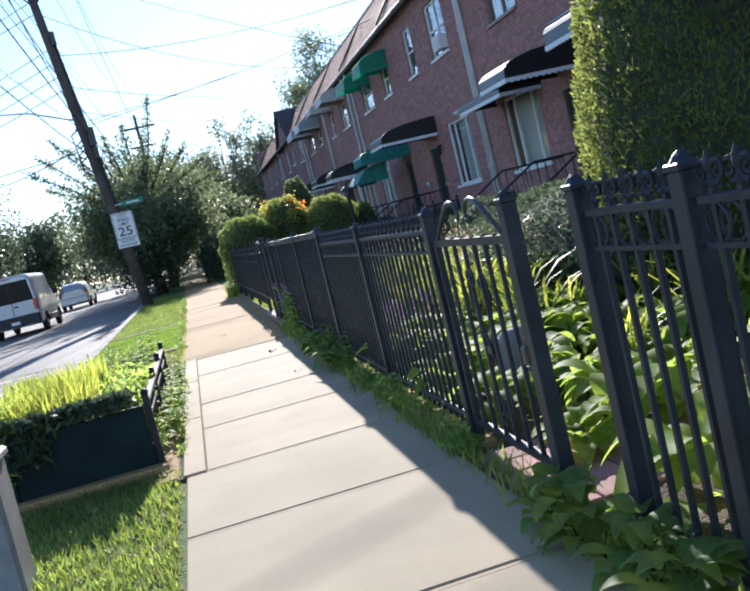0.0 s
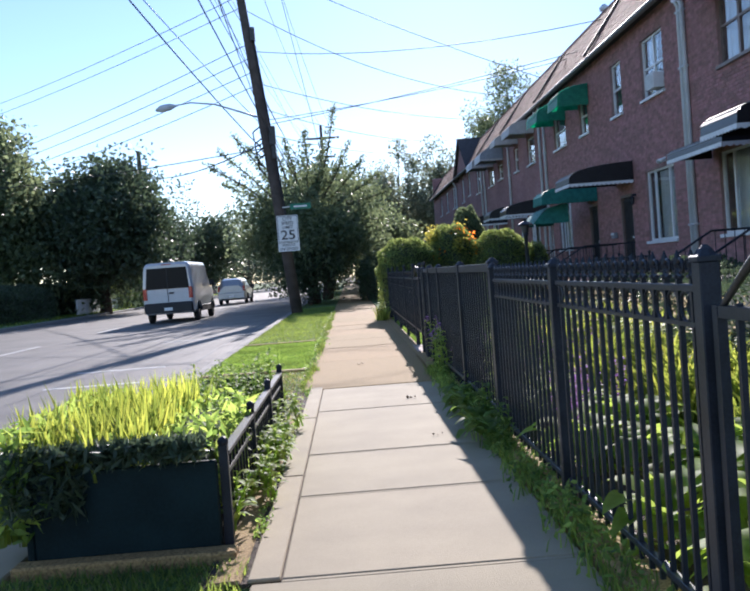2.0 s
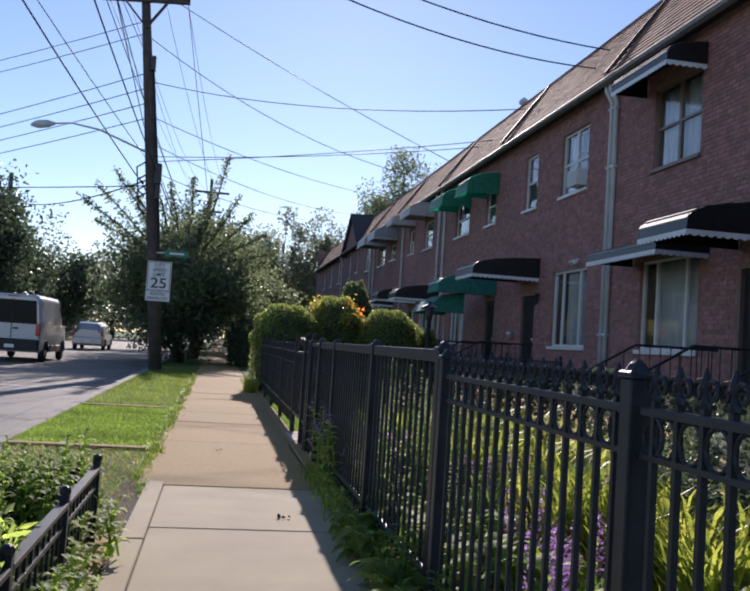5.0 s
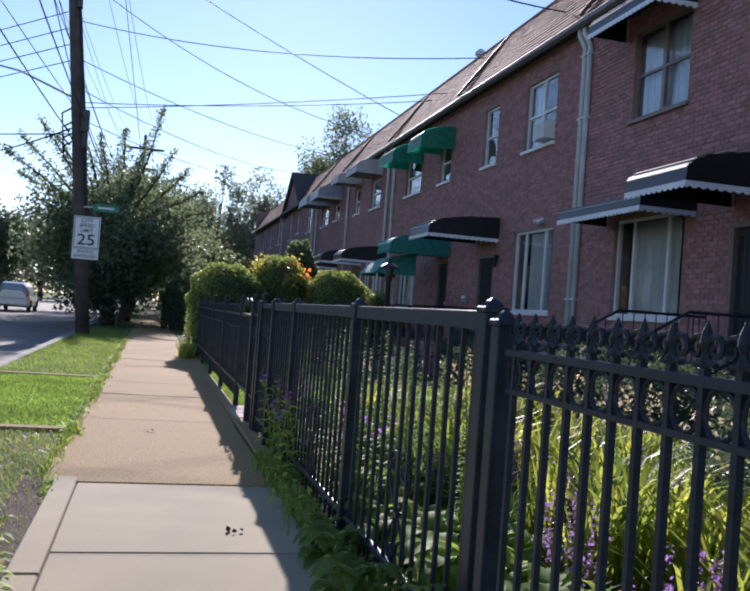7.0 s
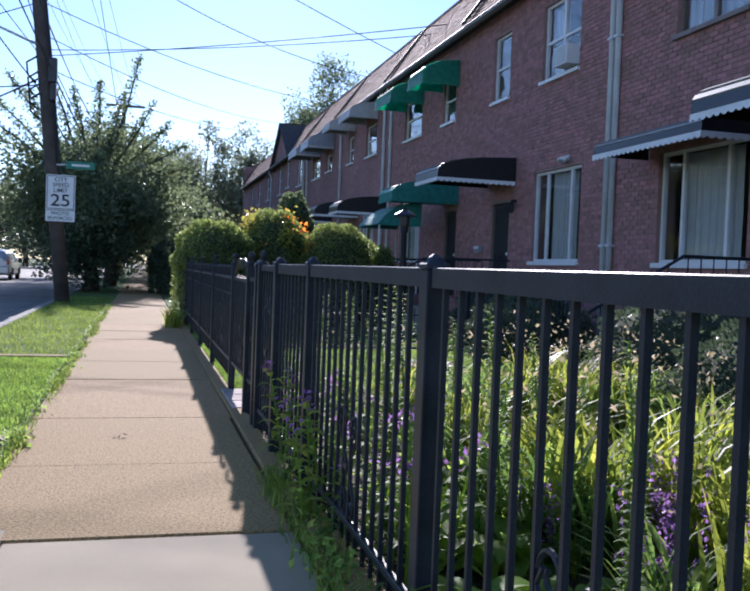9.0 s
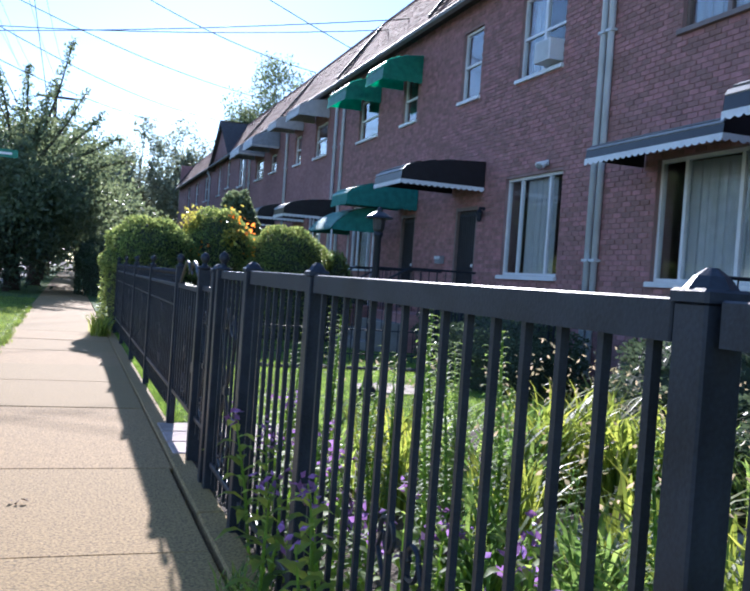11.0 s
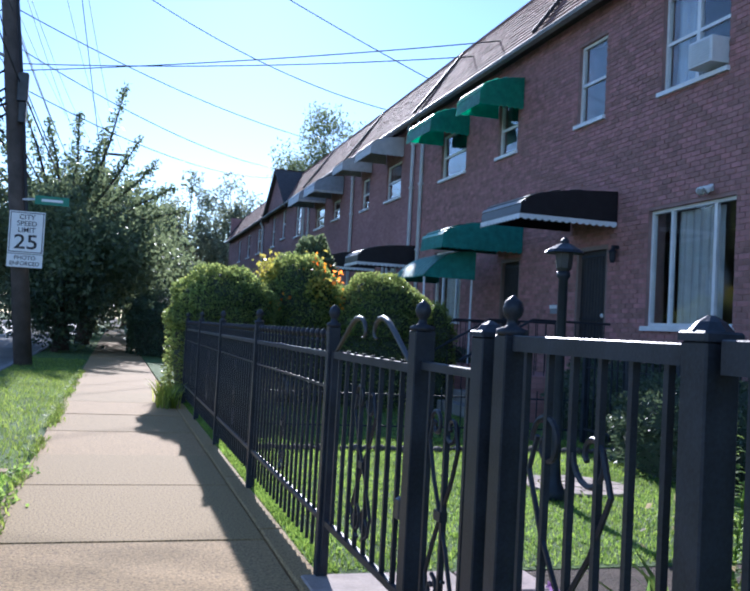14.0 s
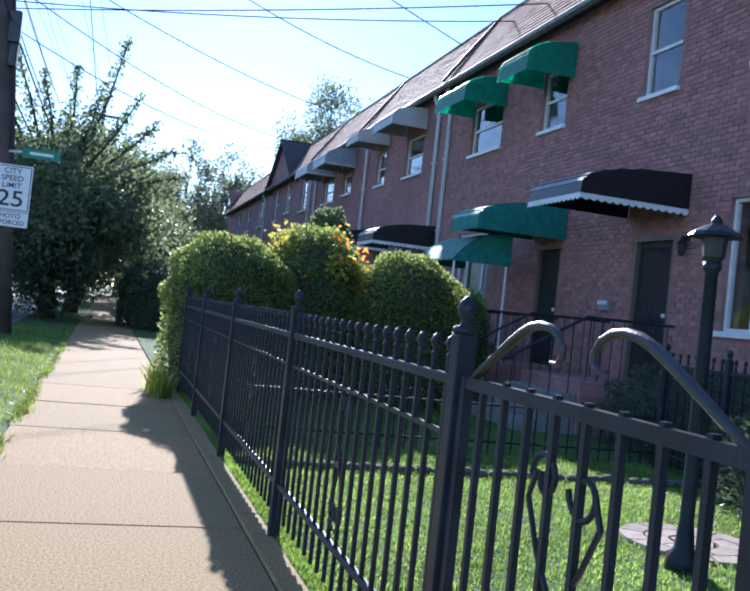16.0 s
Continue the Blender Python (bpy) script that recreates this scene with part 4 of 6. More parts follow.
def gate(gt, y0, y1, top, low, step, x=1.985):
    part("gate_frame", Mesh().box(x - 0.015, x + 0.015, y0, y0 + 0.035, 0.08, top).box(x - 0.015, x + 0.015, y1 - 0.035, y1, 0.08, top).box(x - 0.013, x + 0.013, y0 + 0.035, y1 - 0.035, low - 0.03, low).box(x - 0.013, x + 0.013, y0 + 0.035, y1 - 0.035, top - 0.035, top), IRON, gt)
    n = round((y1 - y0) / step)
    me = Mesh().box(-0.009, 0.009, -0.009, 0.009, 0, top - low + 0.02).data("picket", IRON)
    for i in range(1, n):
        part("picket", me, IRON, gt, at=(x, y0 + (y1 - y0) * i / n, low - 0.01))
    mid, hw = (y0 + y1) / 2, (y1 - y0) / 2
    for s in (-1, 1):
        m = Mesh()
        bar = [(0.97, -0.02), (0.84, 0.025), (0.7, 0.072), (0.56, 0.118), (0.46, 0.148), (0.38, 0.165), (0.3, 0.172), (0.22, 0.168), (0.15, 0.15), (0.11, 0.122), (0.11, 0.098), (0.15, 0.082), (0.2, 0.084)]
        m.tube([(x, mid + s * hw * f, top + z) for f, z in bar], [0.009, 0.011, 0.012, 0.013, 0.013, 0.013, 0.012, 0.011, 0.010, 0.009, 0.008, 0.006, 0.004], 10)
        part("swan_neck", m, IRON_DULL, gt, "curved swan-neck bar", smooth=True)
    part("scrollwork", lyre(Mesh(), mid, low + 0.05, top - 0.16, hw * 0.26, x), IRON, gt)
    part("latch", Mesh().box(x - 0.035, x + 0.035, y0 + 0.0, y0 + 0.06, 0.58, 0.66, 0.01), IRON_DULL, gt)


gate(ga, 4.4, 5.44, 1.12, 0.16, 0.145, FENCE_X)
fb = thing("metal_fence", (0, 0, 0), "black iron fence with a broad flat top rail", "fence", "garden fences")
for y, w in ((9.54, 0.075), (11.46, 0.07), (13.53, 0.065), (14.7, 0.078)):
    post(fb, y, 1.29, w)
for a, b in ((9.59, 11.41), (11.51, 13.48), (13.58, 14.64)):
    panel(fb, a, b, 1.295, 0.17, 0.135, 1.24, 0.05, 0.0175, None, deep=0.065, thick=0.05)
part("scrollwork", lyre(Mesh(), 10.47, 0.17, 0.62, 0.16), IRON, fb)
part("scrollwork", lyre(Mesh(), 12.55, 0.17, 0.62, 0.16), IRON, fb)
post(fb, 15.715, 1.275, 0.085)
panel(fb, 14.76, 15.52, 1.285, 0.17, 0.135, 1.24, 0.05, 0.017, None, deep=0.045, thick=0.04)
part("scrollwork", lyre(Mesh(), 15.22, 0.2, 1.05, 0.2), IRON, fb)
fc = thing("metal_fence", (0, 0, 0), "black wrought-iron fence with ball finials and scrolls", "fence", "garden fences")
ys = [16.32, 17.67, 20.08, 22.45, 24.75, 26.9]
for y in ys:
    post(fc, y, 1.285, 0.078 if y < 17 else 0.062, cap="ball")
post(fc, 15.565, 1.285, 0.075, cap="ball")
panel(fc, 15.77, 16.28, 1.175, 0.31, 0.15, 1.16, 0.2, 0.018)
part("scrollwork", lyre(Mesh(), 16.05, 0.33, 1.0, 0.13), IRON, fc)
for a, b in zip(ys[1:], ys[2:]):
    panel(fc, a + 0.03, b - 0.03, 1.155, 0.31, 0.128, 1.2, 0.12, 0.017, BALL_TOP)
    part("lace_rail", Mesh().box(1.978, 1.992, a + 0.03, b - 0.03, 0.965, 0.98), IRON, fc)
    part("scrollwork", lyre(Mesh(), (a + b) / 2, 0.36, 0.93, 0.1), IRON, fc)
gc = thing("metal_gate", (0, 0, 0), "black wrought-iron gate with swan-neck top and scrolls", "gate", "garden gates")
gate(gc, 16.38, 17.63, 1.16, 0.31, 0.135)
# railing before the house beyond the lawn
fr = thing("metal_railing", (0, 0, 0), "black wrought-iron railing before the brick house", "railing", "garden fences")
for y in (19.3, 21.15, 22.1, 23.05):
    post(fr, y, 1.22, 0.06, 6.6, cap="ball")
for a, b in ((19.33, 21.12), (21.18, 22.07), (22.13, 23.02)):
    panel(fr, a, b, 1.12, 0.2, 0.12, 1.17, 0.1, 0.017, BALL_TOP, x=6.6)
    part("lace_rail", Mesh().box(6.593, 6.607, a, b, 0.95, 0.965), IRON, fr)
# rail fence inside the lawn
fi = thing("border_fence", (0, 0, 0), "low black iron border fence across the lawn", "fence")
part("rail", Mesh().box(2.05, 8.3, 23.4, 23.42, 0.5, 0.52), IRON, fi)
part("rail", Mesh().box(2.05, 8.3, 23.4, 23.42, 0.12, 0.14), IRON, fi)
pm = Mesh().box(-0.006, 0.006, -0.006, 0.006, 0, 0.62).data("picket", IRON)
for i in range(48):
    part("picket", pm, IRON, fi, at=(2.1 + 0.13 * i, 23.41, 0.0))

# ---- verge: planter, low fence, pole ----
pl = thing("planter_box", (0, 0, 0), "low dark green panelled planter on the verge", "planter")
part("end_panel", Mesh().box(-0.72, 0.18, 7.15, 7.19, 0.02, 0.44, 0.008), BOX_GREEN, pl)
part("side_panel", Mesh().box(-0.76, -0.72, 7.15, 10.95, 0.0, 0.42, 0.008), BOX_GREEN, pl)
part("far_panel", Mesh().box(-0.72, 0.2, 10.9, 10.94, 0.0, 0.42, 0.008), BOX_GREEN, pl)
part("sill_board", Mesh().box(-0.8, 0.26, 7.02, 7.14, -0.03, 0.03, 0.01), CONCRETE_OLD, pl, "worn concrete footing")
part("soil_fill", Mesh().box(-0.71, 0.19, 7.2, 10.89, -0.02, 0.1), SOIL, pl)
lf = thing("border_fence", (0, 0, 0), "low black iron border fence beside the planter", "fence")
low_posts = (7.22, 8.42, 9.58, 10.7)
for y in low_posts:
    part("post", Mesh().box(0.185, 0.23, y - 0.022, y + 0.022, 0, 0.5).ball((0.2075, y, 0.515), 0.028, 8), IRON, lf)
q = Mesh().box(-0.006, 0.006, -0.006, 0.006, 0, 0.32).data("picket", IRON)
for a, b in zip(low_posts, low_posts[1:]):
    a, b = a + 0.024, b - 0.024
    part("rail", Mesh().box(0.183, 0.232, a, b, 0.445, 0.468, 0.004), IRON, lf)
    part("rail", Mesh().box(0.197, 0.217, a, b, 0.34, 0.36), IRON, lf)
    part("rail", Mesh().box(0.197, 0.217, a, b, 0.12, 0.14), IRON, lf)
    for i in range(9):
        part("picket", q, IRON, lf, at=(0.207, a + (b - a) * (i + 0.5) / 9, 0.13))
tb = thing("verge_post", (-0.53, 5.45, 0), "grey weathered square post on the verge", "post")
part("shaft", Mesh().box(-0.16, 0.16, -0.14, 0.14, -0.05, 0.62, 0.02), GUTTER, tb)
part("top_cap", Mesh().box(-0.18, 0.18, -0.16, 0.16, 0.62, 0.66, 0.015), GUTTER, tb)

POLE = Vector((-1.12, 36.1, 0))
up = thing("utility_pole", POLE, "tall leaning weathered wooden utility pole with crossarm", "utility pole")
TOPV = Vector((-1.45, 0.26, 13.66))
part("shaft", Mesh().tube([(0, 0, -0.3), TOPV * 0.35, TOPV * 0.7, TOPV], [0.22, 0.2, 0.175, 0.155], 12), WOOD_POLE, up, smooth=True)


def on_pole(z):
    return TOPV * ((0.16 + 0.877 * z) / TOPV.z)


arm = part("crossarm", Mesh().box(-1.45, 1.53, -0.07, 0.07, -0.105, 0.105, 0.01), WOOD_POLE, up, at=Matrix.Translation(on_pole(14.45)) @ pose(0, -0.2, 0, 0, -4, 0))
for x in (-1.36, -0.66, 0.66, 1.45):
    part("insulator", Mesh().lathe((x, 0, 0.105), [(0.03, 0), (0.03, 0.08), (0.065, 0.1), (0.065, 0.16), (0.05, 0.2), (0.06, 0.24), (0.02, 0.28)], 8), CERAMIC, arm)
part("brace", Mesh().tube([on_pole(13.3) + Vector((0, -0.2, 0)), on_pole(14.4) + Vector((0.75, -0.2, 0))], 0.06, 4), WOOD_POLE, up)
part("brace", Mesh().tube([on_pole(13.3) + Vector((0, -0.2, 0)), on_pole(14.4) + Vector((-0.75, -0.2, 0))], 0.04, 4), WOOD_POLE, up)
for z, s in ((11.6, 0.5), (7.1, 0.7), (6.5, 0.5)):
    p = on_pole(z)
    part("cable_box", Mesh().box(p.x + 0.1, p.x + 0.35 * s + 0.1, p.y - 0.3, p.y - 0.05, p.z, p.z + s, 0.03), IRON_DULL, up)
part("riser_cable", Mesh().tube([on_pole(3.5) + Vector((0.2, -0.15, 0)), on_pole(7) + Vector((0.24, -0.15, 0)), on_pole(11.8) + Vector((0.2, -0.1, 0))], 0.04, 6), CABLE, up)
for z in (6.7, 7.0, 7.4, 7.9):
    p = on_pole(z)
    part("cable_loop", Mesh().tube([p + Vector((-0.15, -0.2, 0)), p + Vector((-0.42, -0.25, -0.2)), p + Vector((-0.38, -0.25, -0.55)), p + Vector((-0.15, -0.2, -0.75))], 0.03, 5), CABLE, up)
la = part("lamp_arm", Mesh().tube([on_pole(8.3), on_pole(8.3) + Vector((-0.70, -0.26, 0.22)), on_pole(8.3) + Vector((-1.67, -0.53, 0.54)), on_pole(8.3) + Vector((-2.54, -0.70, 0.63)), on_pole(8.3) + Vector((-3.16, -0.79, 0.53))], [0.045, 0.04, 0.035, 0.03, 0.03], 6), GREY_METAL, up, "curved grey street lamp arm", smooth=True)
part("lamp_head", Mesh().tube([on_pole(8.3) + Vector((-3.07, -0.77, 0.54)), on_pole(8.3) + Vector((-3.29, -0.82, 0.50)), on_pole(8.3) + Vector((-3.60, -0.86, 0.44)), on_pole(8.3) + Vector((-3.81, -0.88, 0.39))], [0.05, 0.13, 0.14, 0.04], 8), GREY_METAL, la, smooth=True)


def text(body, size, at, parent, material, name="lettering", width=1.0):
    cu = bpy.data.curves.new(name, "FONT")
    cu.body, cu.size, cu.align_x, cu.align_y = body, size, "CENTER", "CENTER"
    cu.extrude, cu.offset = 0.002, 0.008 * size
    tmp = bpy.data.objects.new(name, cu)
    me = bpy.data.meshes.new_from_object(tmp)
    bpy.data.objects.remove(tmp)
    me.materials.clear()
    me.materials.append(material)
    return part(name, me, material, parent, at=Matrix.Translation(at) @ pose(0, 0, 0, 90, 0, 0) @ Matrix.Diagonal((width, 1, 1, 1)))


sg = thing("speed_limit_sign", (-1.25, 35.8, 0.16), "white speed limit sign with black figures 25", "sign")
part("plate", Mesh().box(-0.46, 0.46, -0.012, 0.012, 2.86, 4.02, 0.004), SIGN_WHITE, sg)
bd = Mesh()
for a, b, c, d in ((-0.43, 0.43, 3.97, 3.99), (-0.43, 0.43, 2.89, 2.91), (-0.43, -0.41, 2.89, 3.99), (0.41, 0.43, 2.89, 3.99)):
    bd.box(a, b, -0.017, -0.0125, c, d)
part("border", bd, SIGN_BLACK, sg)
text("CITY", 0.19, (0, -0.016, 3.86), sg, SIGN_BLACK)
text("SPEED", 0.19, (0, -0.016, 3.68), sg, SIGN_BLACK)
text("LIMIT", 0.19, (0, -0.016, 3.50), sg, SIGN_BLACK)
text("25", 0.56, (0, -0.016, 3.16), sg, SIGN_BLACK, width=1.15)
part("lower_plate", Mesh().box(-0.46, 0.46, -0.012, 0.012, 2.48, 2.84, 0.004), SIGN_WHITE, sg)
text("PHOTO", 0.16, (0, -0.016, 2.74), sg, SIGN_BLACK)
text("ENFORCED", 0.15, (0, -0.016, 2.58), sg, SIGN_BLACK)
part("strap", Mesh().tube([(0, 0.03, 3.3), (-0.15, 0.3, 3.3)], 0.03, 5), GREY_METAL, sg)
ss = thing("street_name_sign", (-0.72, 35.85, 0.16), "small green street name sign on the pole", "sign")
part("blade", Mesh().box(-0.45, 0.45, -0.008, 0.008, 4.25, 4.5, 0.003), SIGN_GREEN, ss)
part("white_bar", Mesh().box(-0.28, 0.28, -0.012, -0.009, 4.34, 4.41), SIGN_WHITE, ss, "unreadable white lettering")
part("bracket", Mesh().tube([(-0.45, 0, 4.38), (-0.9, 0.3, 4.38)], 0.03, 5), GREY_METAL, ss)

for q in (sg, ss):
    q.scale = (0.877, 0.877, 0.877)

# wires
P2 = Vector((-0.8, 92, 0))
p2 = thing("utility_pole", P2, "distant wooden utility pole with two crossarms", "utility pole")
part("shaft", Mesh().tube([(0, 0, 0), (0, 0, 16.6)], [0.22, 0.15], 8), WOOD_POLE, p2)
part("crossarm", Mesh().box(-1.6, 1.8, -0.07, 0.07, 15.2, 15.4), WOOD_POLE, p2)
part("crossarm", Mesh().box(-1.1, 1.2, -0.07, 0.07, 13.3, 13.5), WOOD_POLE, p2)
p3 = thing("utility_pole", (-16.6, 80, 0), "plain wooden pole behind trees", "utility pole")
part("shaft", Mesh().tube([(0, 0, 0), (0, 0, 13.4)], [0.24, 0.18], 8), WOOD_POLE, p3)


def wire(a, b, sag, r=0.014, n=18):
    a, b = Vector(a), Vector(b)
    pts = [a.lerp(b, i / n) - Vector((0, 0, sag * 4 * (i / n) * (1 - i / n))) for i in range(n + 1)]
    return tagged(part("overhead_wire", Mesh().tube(pts, r, 5), CABLE), "thin black overhead wire", "wire", "overhead wires")


def pt(z, dx=0.0, dy=0.0):
    return POLE + on_pole(z) + Vector((dx, dy, 0))


BACK = Vector((-1.5, -8, 0))
for dx, z in ((-1.36, 14.8), (-0.66, 14.75), (0.66, 14.7), (1.45, 14.6)):
    wire(pt(z, dx), P2 + Vector((dx, 0, 15.6)), 1.0, 0.012)
    wire(pt(z, dx), BACK + Vector((dx * 0.8, 0, z - 0.3)), 0.9, 0.016)
for dx, z, r, fan in ((-0.2, 10.6, 0.03, 2), (0.1, 9.6, 0.02, 5), (-0.1, 8.9, 0.03, 0), (0.2, 7.6, 0.045, 3), (-0.25, 7.0, 0.05, 7), (-0.1, 12.4, 0.018, 9), (-0.2, 8.2, 0.02, 10)):
    wire(pt(z, dx), BACK + Vector((dx - 0.55 * fan, 0, z + 4.0)), 0.6, 0.008 + r * 0.22)
    wire(pt(z, dx), P2 + Vector((dx * 2, 0, z + 1.2)), 1.3, r * 0.6)
for z in (11.5, 10.9, 10.3, 9.7):
    wire(pt(z, -0.1), (-40, 75, z - 1.4), 0.9, 0.016)
wire(pt(13.1, -0.1), (-40, 75, 13.6), 0.9, 0.014)
wire(pt(13.6, -0.1), (-40, 75, 14.3), 0.9, 0.014)
wire(pt(7.2, -0.2), (-16.6, 80, 11.2), 0.6, 0.03)
wire(pt(7.0, -0.2), (-36, 62, 9.0), 0.6, 0.02)
for z, end, sag in ((13.0, (8.4, 38.5, 8.0), 0.7), (15.2, (8.4, 34.6, 7.9), 0.2), (9.8, (8.4, 46.5, 8.5), 0.35), (8.0, (9.3, 31.0, 8.0), 0.1), (8.2, (9.3, 33.0, 8.2), 0.15),
                    (11.2, (8.4, 27.0, 7.8), 0.4), (8.7, (8.4, 56.0, 9.0), 0.5), (7.6, (8.4, 58.0, 8.9), 0.6)):
    wire(pt(z, 0.1), end, sag, 0.014)
wire((-2.0, 20.0, 9.1), (8.6, 23.08, 7.71), 0.65, 0.016)
wire((-2.0, 20.0, 9.6), (8.6, 22.37, 7.89), 0.6, 0.016)
wire(pt(14.6, 1.45), pt(7.4, 1.93, 5.3), 0.0, 0.012)

# ---- vehicles ----


def ring(hw_b, hw_t, z0, z1, y, shoulder=0.55, r=0.12):
    """Half-widths at the sill and roof; points run round the section."""
    zs = z0 + (z1 - z0) * shoulder
    h = [(hw_b * 0.9, z0), (hw_b, z0 + 0.12), (hw_b, zs), (hw_t + (hw_b - hw_t) * 0.25, z1 - r * 1.6), (hw_t, z1 - r), (hw_t - r * 0.6, z1 - r * 0.25), (hw_t - r * 1.6, z1)]
    pts = [(x, y, z) for x, z in h] + [(-x, y, z) for x, z in reversed(h)]
    return pts


def loft(rings):
    m = Mesh()
    n = len(rings[0])
    for r in rings:
        m.v += r
    for i in range(len(rings) - 1):
        for s in range(n):
            t = (s + 1) % n
            m.f.append((i * n + s, i * n + t, (i + 1) * n + t, (i + 1) * n + s))
    m.f.append(tuple(range(n)))
    m.f.append(tuple((len(rings) - 1) * n + n - 1 - s for s in range(n)))
    return m


PAINT_WHITE = mat("silver_white_paint", (0.50, 0.52, 0.55), 0.3, metal=0.1, vary=0.05, bump=0.0, coat=0.6)
PAINT_SILVER = mat("silver_paint", (0.42, 0.43, 0.45), 0.32, metal=0.5, vary=0.06, bump=0.0, coat=0.6)
TRIM_BLACK = mat("black_plastic", (0.02, 0.02, 0.022), 0.6, vary=0.2)
CAR_GLASS = mat("tinted_car_glass", (0.008, 0.009, 0.011), 0.25, vary=0.1, bump=0.0, spec=0.12)
TAIL_RED = mat("tail_light_lens", (0.42, 0.02, 0.015), 0.2, vary=0.15, bump=0.0, coat=0.5)
RUBBER = mat("tyre_rubber", (0.02, 0.02, 0.02), 0.85, vary=0.2)
ALLOY = mat("alloy_wheel", (0.35, 0.36, 0.37), 0.35, metal=0.8, vary=0.1, bump=0.0)


def wheel(car, x, y, r, s):
    w = part("wheel", Mesh().lathe((0, 0, 0), [(r * 0.62, -0.1), (r * 0.93, -0.1), (r, -0.06), (r, 0.06), (r * 0.93, 0.1), (r * 0.62, 0.1)], 22), RUBBER, car, smooth=True, at=pose(x, y, r, 0, 90, 0))
    rim = Mesh().lathe((0, 0, 0), [(r * 0.61, -0.07), (r * 0.61, 0.075), (r * 0.5, 0.06), (r * 0.15, 0.05 * s), (0.02, 0.06)], 16)
    for k in range(5):
        a = k * 2 * math.pi / 5
        rim.box(r * 0.12, r * 0.55, -0.02, 0.02, 0.04 * s, 0.085 * s) if k == 0 else rim.tube([(r * 0.12 * math.cos(a), r * 0.12 * math.sin(a), 0.07 * s), (r * 0.55 * math.cos(a), r * 0.55 * math.sin(a), 0.07 * s)], 0.025, 4)
    part("rim", rim, ALLOY, w)


